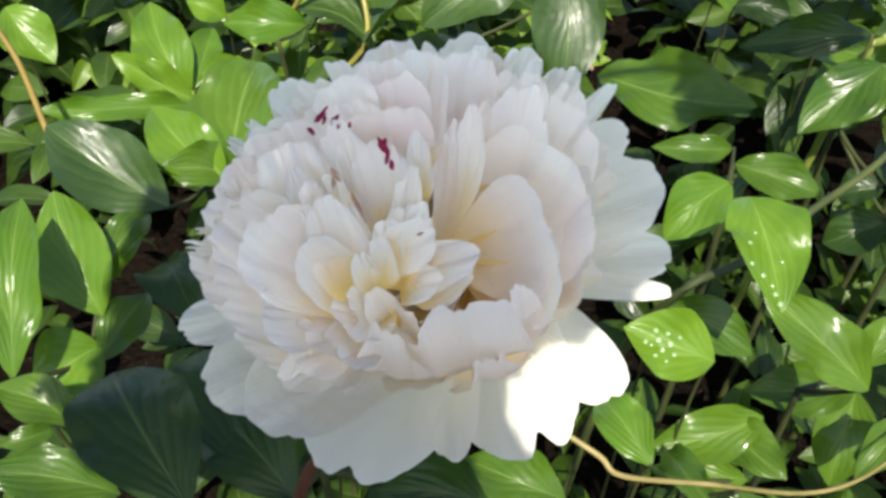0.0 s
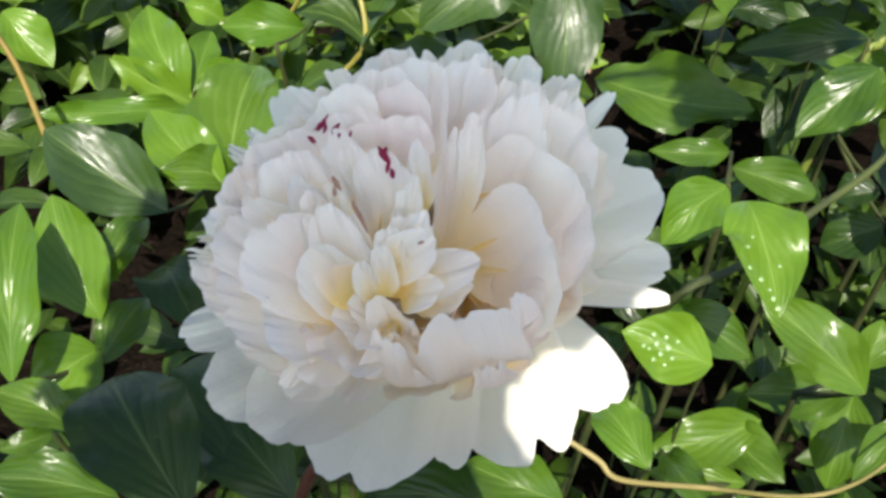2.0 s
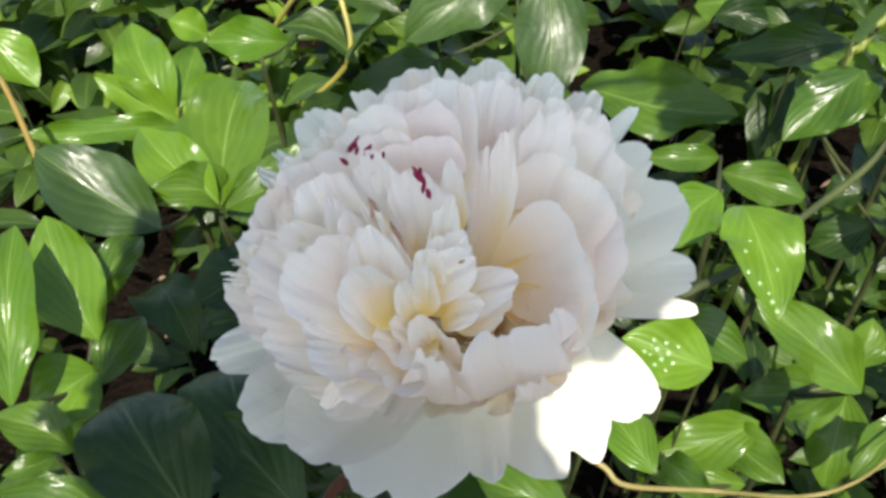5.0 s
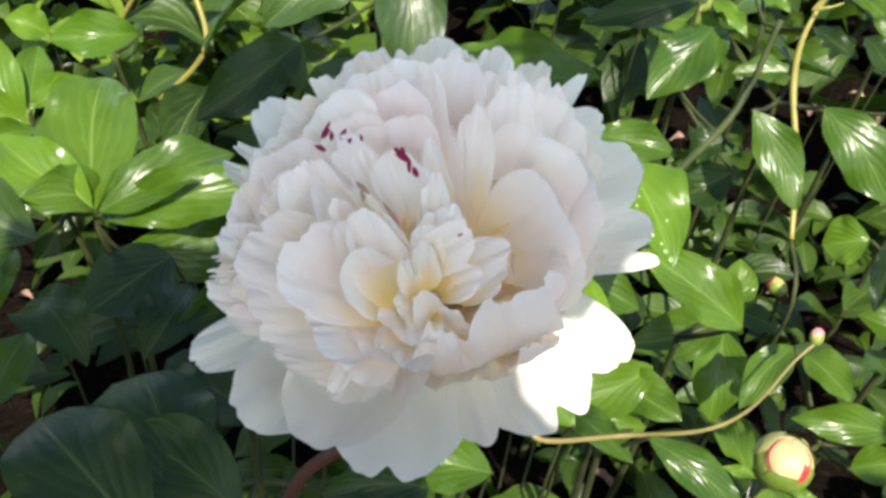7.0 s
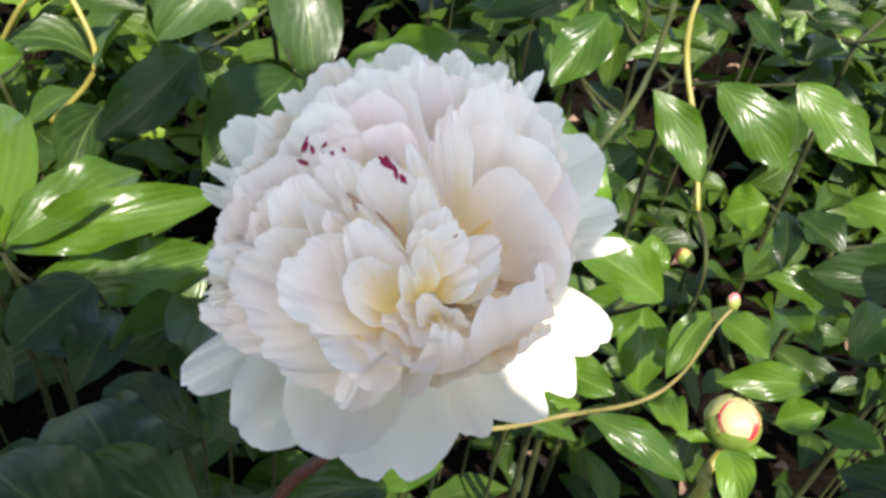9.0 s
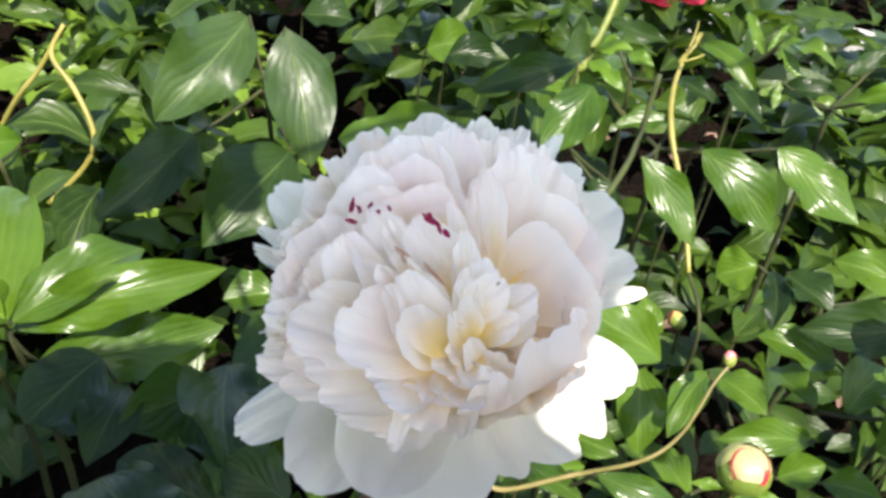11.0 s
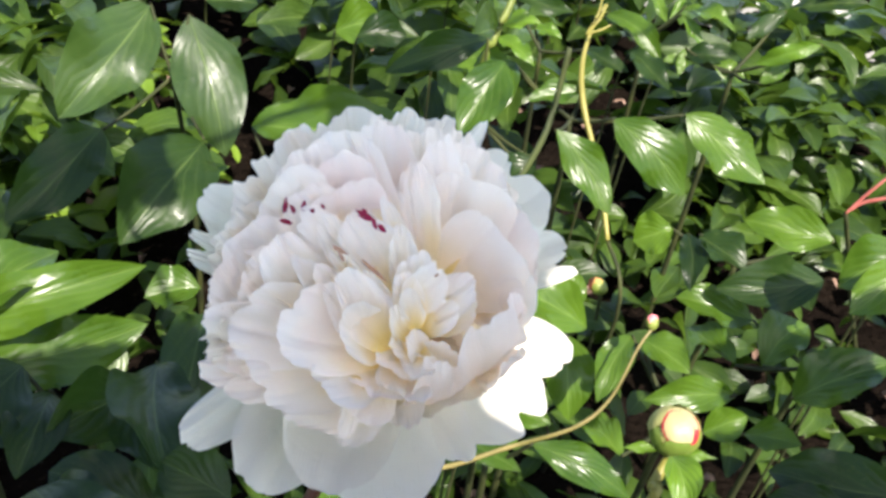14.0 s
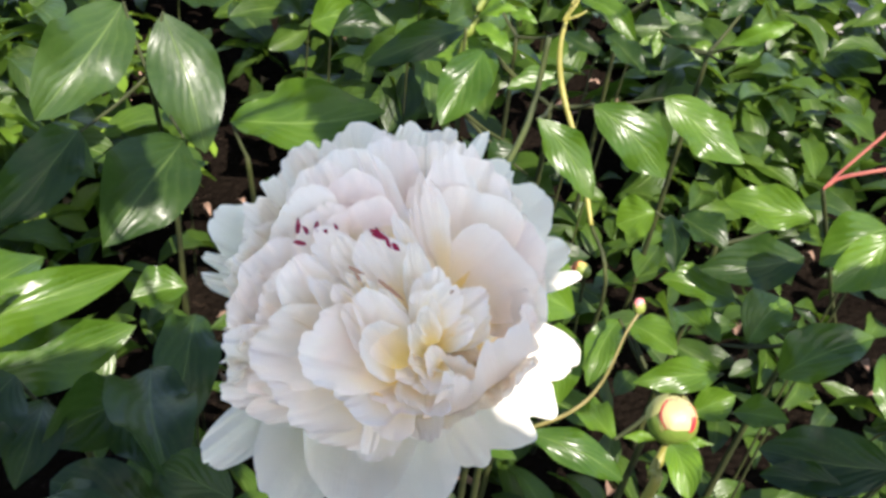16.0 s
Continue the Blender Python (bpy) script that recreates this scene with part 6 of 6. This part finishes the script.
def kerb_place(rs):
    x, far = rs.uniform(0.5, 2.6), rs.uniform(2.9, 3.35)
    return x, (far - 0.65 * x) / 0.76, rs.uniform(0.12, 0.34)


def edge_place(rs):
    x, far = rs.uniform(0.6, 1.75), rs.uniform(2.45, 2.7)
    return x, (far - 0.65 * x) / 0.76, rs.uniform(0.10, 0.25)


def lime_place(rs):
    x, y = rs.uniform(-1.3, 0.1), rs.uniform(1.25, 2.6)
    return x, y, rs.uniform(0.10, 0.30)


field("undergrowth", "low green peony leaves crowding over the soil", 820, low_place, (0.05, 0.11), 3, LEAF_FIELD)
field("undergrowth", "dense green peony foliage in sun and shade", 3000, mid_place, (0.085, 0.165), 4, LEAF_FIELD)
field("undergrowth", "green peony foliage at the sides of the bed", 2200, side_place, (0.07, 0.13), 9, LEAF_FIELD)
field("undergrowth", "far peony foliage at the end of the bed", 2600, far_place, (0.09, 0.15), 6, LEAF_FIELD)
field("undergrowth", "dark peony foliage beyond the kerb", 700, kerb_place, (0.08, 0.13), 16, LEAF_FIELD)
field("undergrowth", "peony leaves hanging over the kerb", 110, edge_place, (0.07, 0.12), 17, LEAF_FIELD)
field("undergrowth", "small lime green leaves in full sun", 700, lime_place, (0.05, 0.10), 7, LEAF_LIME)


def litter_bits():
    rs = np.random.RandomState(12)
    verts, uvs, faces, off = [], [], [], 0
    for _ in range(120):
        b = np.array((rs.uniform(-0.7, 1.2), rs.uniform(0.4, 2.2), 0.03))
        a = rs.uniform(0, 6.28)
        pts, uv = leaf_points(b, b + np.array((math.cos(a), math.sin(a), 0.1)) * rs.uniform(0.02, 0.045), rs.uniform(0.012, 0.024), (0, 0, 1), 0.2, 0.6, 0.08, rs.randint(1 << 30), 7, 5)
        verts.append(pts)
        uvs.append(uv)
        faces += [tuple(i + off for i in q) for q in grid_faces(7, 5)]
        off += len(pts)
    me = mesh_of("leaf_litter", np.concatenate(verts), faces, LITTER, np.concatenate(uvs))
    tagged(new("leaf_litter", me), "dry curled pinkish brown leaves on the soil", "leaf litter", kind="stuff")


litter_bits()


# ---- unseen tree added behind the camera, whose low branch shades the flower ----
def shade_caster_tree():
    tree = thing("shade_caster_tree", "unseen leafy tree with a low dense branch, added to shade the flower", "tree", (-1.6, -1.4, 0))
    rs = np.random.RandomState(31)
    up_ = unit(np.array((0, 0, 1.0)) - np.array(SUN) * SUN.z)
    right = np.cross(up_, np.array(SUN))
    home = np.array((-1.6, -1.4, 0.0))

    def spot(r, u, s):
        return right * r + up_ * u + np.array(SUN) * s - home

    stalk(tree, [(0, 0, 0), (0.03, 0.02, 0.7), (0.0, 0.05, 1.4), (0.05, 0.0, 2.1)], (0.05, 0.042, 0.035, 0.02), STEM_RED, name="trunk")
    stalk(tree, [(0.0, 0.05, 1.2), spot(-0.95, 0.12, 1.5), spot(-0.34, 0.28, 1.35), spot(-0.12, 0.56, 1.14), spot(0.0, 0.71, 1.1)], (0.026, 0.02, 0.014, 0.009, 0.004), STEM_RED, name="limb")
    stalk(tree, [spot(0.0, 0.71, 1.1), spot(0.03, 0.9, 1.13), spot(-0.03, 1.08, 1.15)], (0.005, 0.004, 0.003), STEM_RED, name="limb")
    stalk(tree, [spot(-0.2, 0.42, 1.24), spot(-0.02, 0.47, 1.16), spot(0.25, 0.465, 1.16), spot(0.46, 0.54, 1.15), spot(0.58, 0.64, 1.15)], (0.006, 0.005, 0.004, 0.003, 0.002), STEM_RED, name="limb")
    stalk(tree, [spot(-0.03, 1.08, 1.15), spot(0.2, 1.12, 1.2), spot(0.36, 1.10, 1.18), spot(0.7, 1.13, 1.2), spot(1.05, 1.15, 1.2)], (0.005, 0.0045, 0.004, 0.003, 0.002), STEM_RED, name="limb")
    verts, uvs, faces, off = [], [], [], 0
    quads = grid_faces(6, 5)

    def add(c, length):
        nonlocal off
        d = unit(rs.normal(0, 1, 3))
        d = unit(d - np.array(SUN) * np.dot(d, SUN) * 0.85)
        pts, uv = leaf_points(c - d * length / 2, c + d * length / 2, length * 0.6, np.array(SUN) + rs.normal(0, 0.3, 3), 0.05, 0.1, 0.02, rs.randint(1 << 30), 6, 5)
        verts.append(pts)
        uvs.append(uv)
        faces.extend(tuple(i + off for i in q) for q in quads)
        off += len(pts)

    # dense low spray outlining the flower's shade: longer to one side, with a sloping end
    for _ in range(5600):
        r, u = rs.uniform(-0.25, 0.13), rs.uniform(0.565, 0.85)
        end = 0.068 if u < 0.631 else min(0.13, 0.056 + 1.3 * max(0.0, u - 0.66))
        low = 0.570 if r > -0.03 else 0.588 + (0.8 * (-0.19 - r) if r < -0.19 else 0.0)
        high = (0.85 if r < -0.03 else 0.822) - max(0.0, r - 0.02) * 0.4
        if r < end - 0.012 and low + 0.012 < u < high - 0.012:
            add(spot(r, u, 1.1 + rs.uniform(-0.05, 0.05)), rs.uniform(0.025, 0.035))
    # smaller sprays further along the limbs, placed to shade patches of leaves
    for _ in range(420):
        add(spot(rs.uniform(-0.12, 0.06), rs.uniform(1.01, 1.14), 1.15 + rs.uniform(-0.06, 0.06)), rs.uniform(0.025, 0.04))
    for _ in range(330):
        add(spot(rs.uniform(0.35, 0.52), rs.uniform(0.505, 0.585), 1.15 + rs.uniform(-0.05, 0.05)), rs.uniform(0.025, 0.04))
    for _ in range(130):
        add(spot(rs.uniform(0.28, 0.40), rs.uniform(1.05, 1.13), 1.18 + rs.uniform(-0.05, 0.05)), rs.uniform(0.025, 0.04))
    for _ in range(170):
        add(spot(rs.uniform(0.50, 0.62), rs.uniform(0.60, 0.67), 1.15 + rs.uniform(-0.05, 0.05)), rs.uniform(0.025, 0.04))
    for _ in range(300):
        add(spot(rs.uniform(0.88, 1.15), rs.uniform(1.10, 1.20), 1.2 + rs.uniform(-0.05, 0.05)), rs.uniform(0.03, 0.045))
    # upper crown: uneven clumps on spreading limbs
    for k in range(15):
        ang, out_, high = 2.4 * k + rs.uniform(-0.4, 0.4), rs.uniform(0.12, 0.75), rs.uniform(1.75, 2.75)
        c = np.array((math.cos(ang) * out_, math.sin(ang) * out_ - 0.35, high))
        stalk(tree, [(0.03, 0.0, min(high - 0.2, 2.0)), tuple(c * 0.5 + np.array((0, 0, high * 0.45))), tuple(c)], (0.014, 0.009, 0.004), STEM_RED, name="limb")
        for _ in range(rs.randint(70, 150)):
            add(c + rs.normal(0, 1, 3) * np.array((0.16, 0.16, 0.11)), rs.uniform(0.06, 0.10))
    part("crown", mesh_of("crown", np.concatenate(verts), faces, LEAF_FIELD, np.concatenate(uvs)), tree)


shade_caster_tree()


# ---- kerb at the end of the bed ----
def kerb():
    edge = thing("path_kerb", "pale concrete kerb along the end of the bed", "kerb", (1.80, 2.25, 0), kind="structure")
    a = bmesh.new()
    bmesh.ops.create_cube(a, size=1, matrix=pose(0, 0, 0.05) @ Matrix.Diagonal((0.99, 0.10, 0.12, 1)))
    bmesh.ops.bevel(a, geom=a.edges[:], offset=0.012, segments=2, affect="EDGES")
    me = bpy.data.meshes.new("kerb_stone")
    a.to_mesh(me)
    a.free()
    me.materials.append(STONE)
    for k in range(7):
        ob = part("kerb_stone", me, edge)
        ob.matrix_local = pose(0, 0, 0, 0, 0, -40.5) @ pose(k - 3.2, 0, 0)


kerb()


def red_flower(place):
    flower = thing("red_peony", "deep red peony flower at the far edge of the bed", "flower", place)
    rs = np.random.RandomState(77)
    for k in range(16):
        a = 2.4 * k
        r = 0.052 - 0.0022 * k
        c, s = math.cos(a), math.sin(a)
        pts, uv = petal_points((c * 0.008, s * 0.008, 0), (c * r, s * r, 0.012 + 0.002 * k), 0.04, (-c * 0.6, -s * 0.6, 1), 0.15, 0.25, seed=300 + k)
        part("petal", mesh_of("petal", pts, grid_faces(21, 37), RED_PETAL, uv), flower)
    stalk(flower, [(0, 0, 0.005), (0.01, 0.02, -0.15), (0.02, 0.04, -place[2])], (0.003, 0.003, 0.004))


red_flower((0.941, 1.890, 0.325))
red_flower((1.010, 1.889, 0.331))
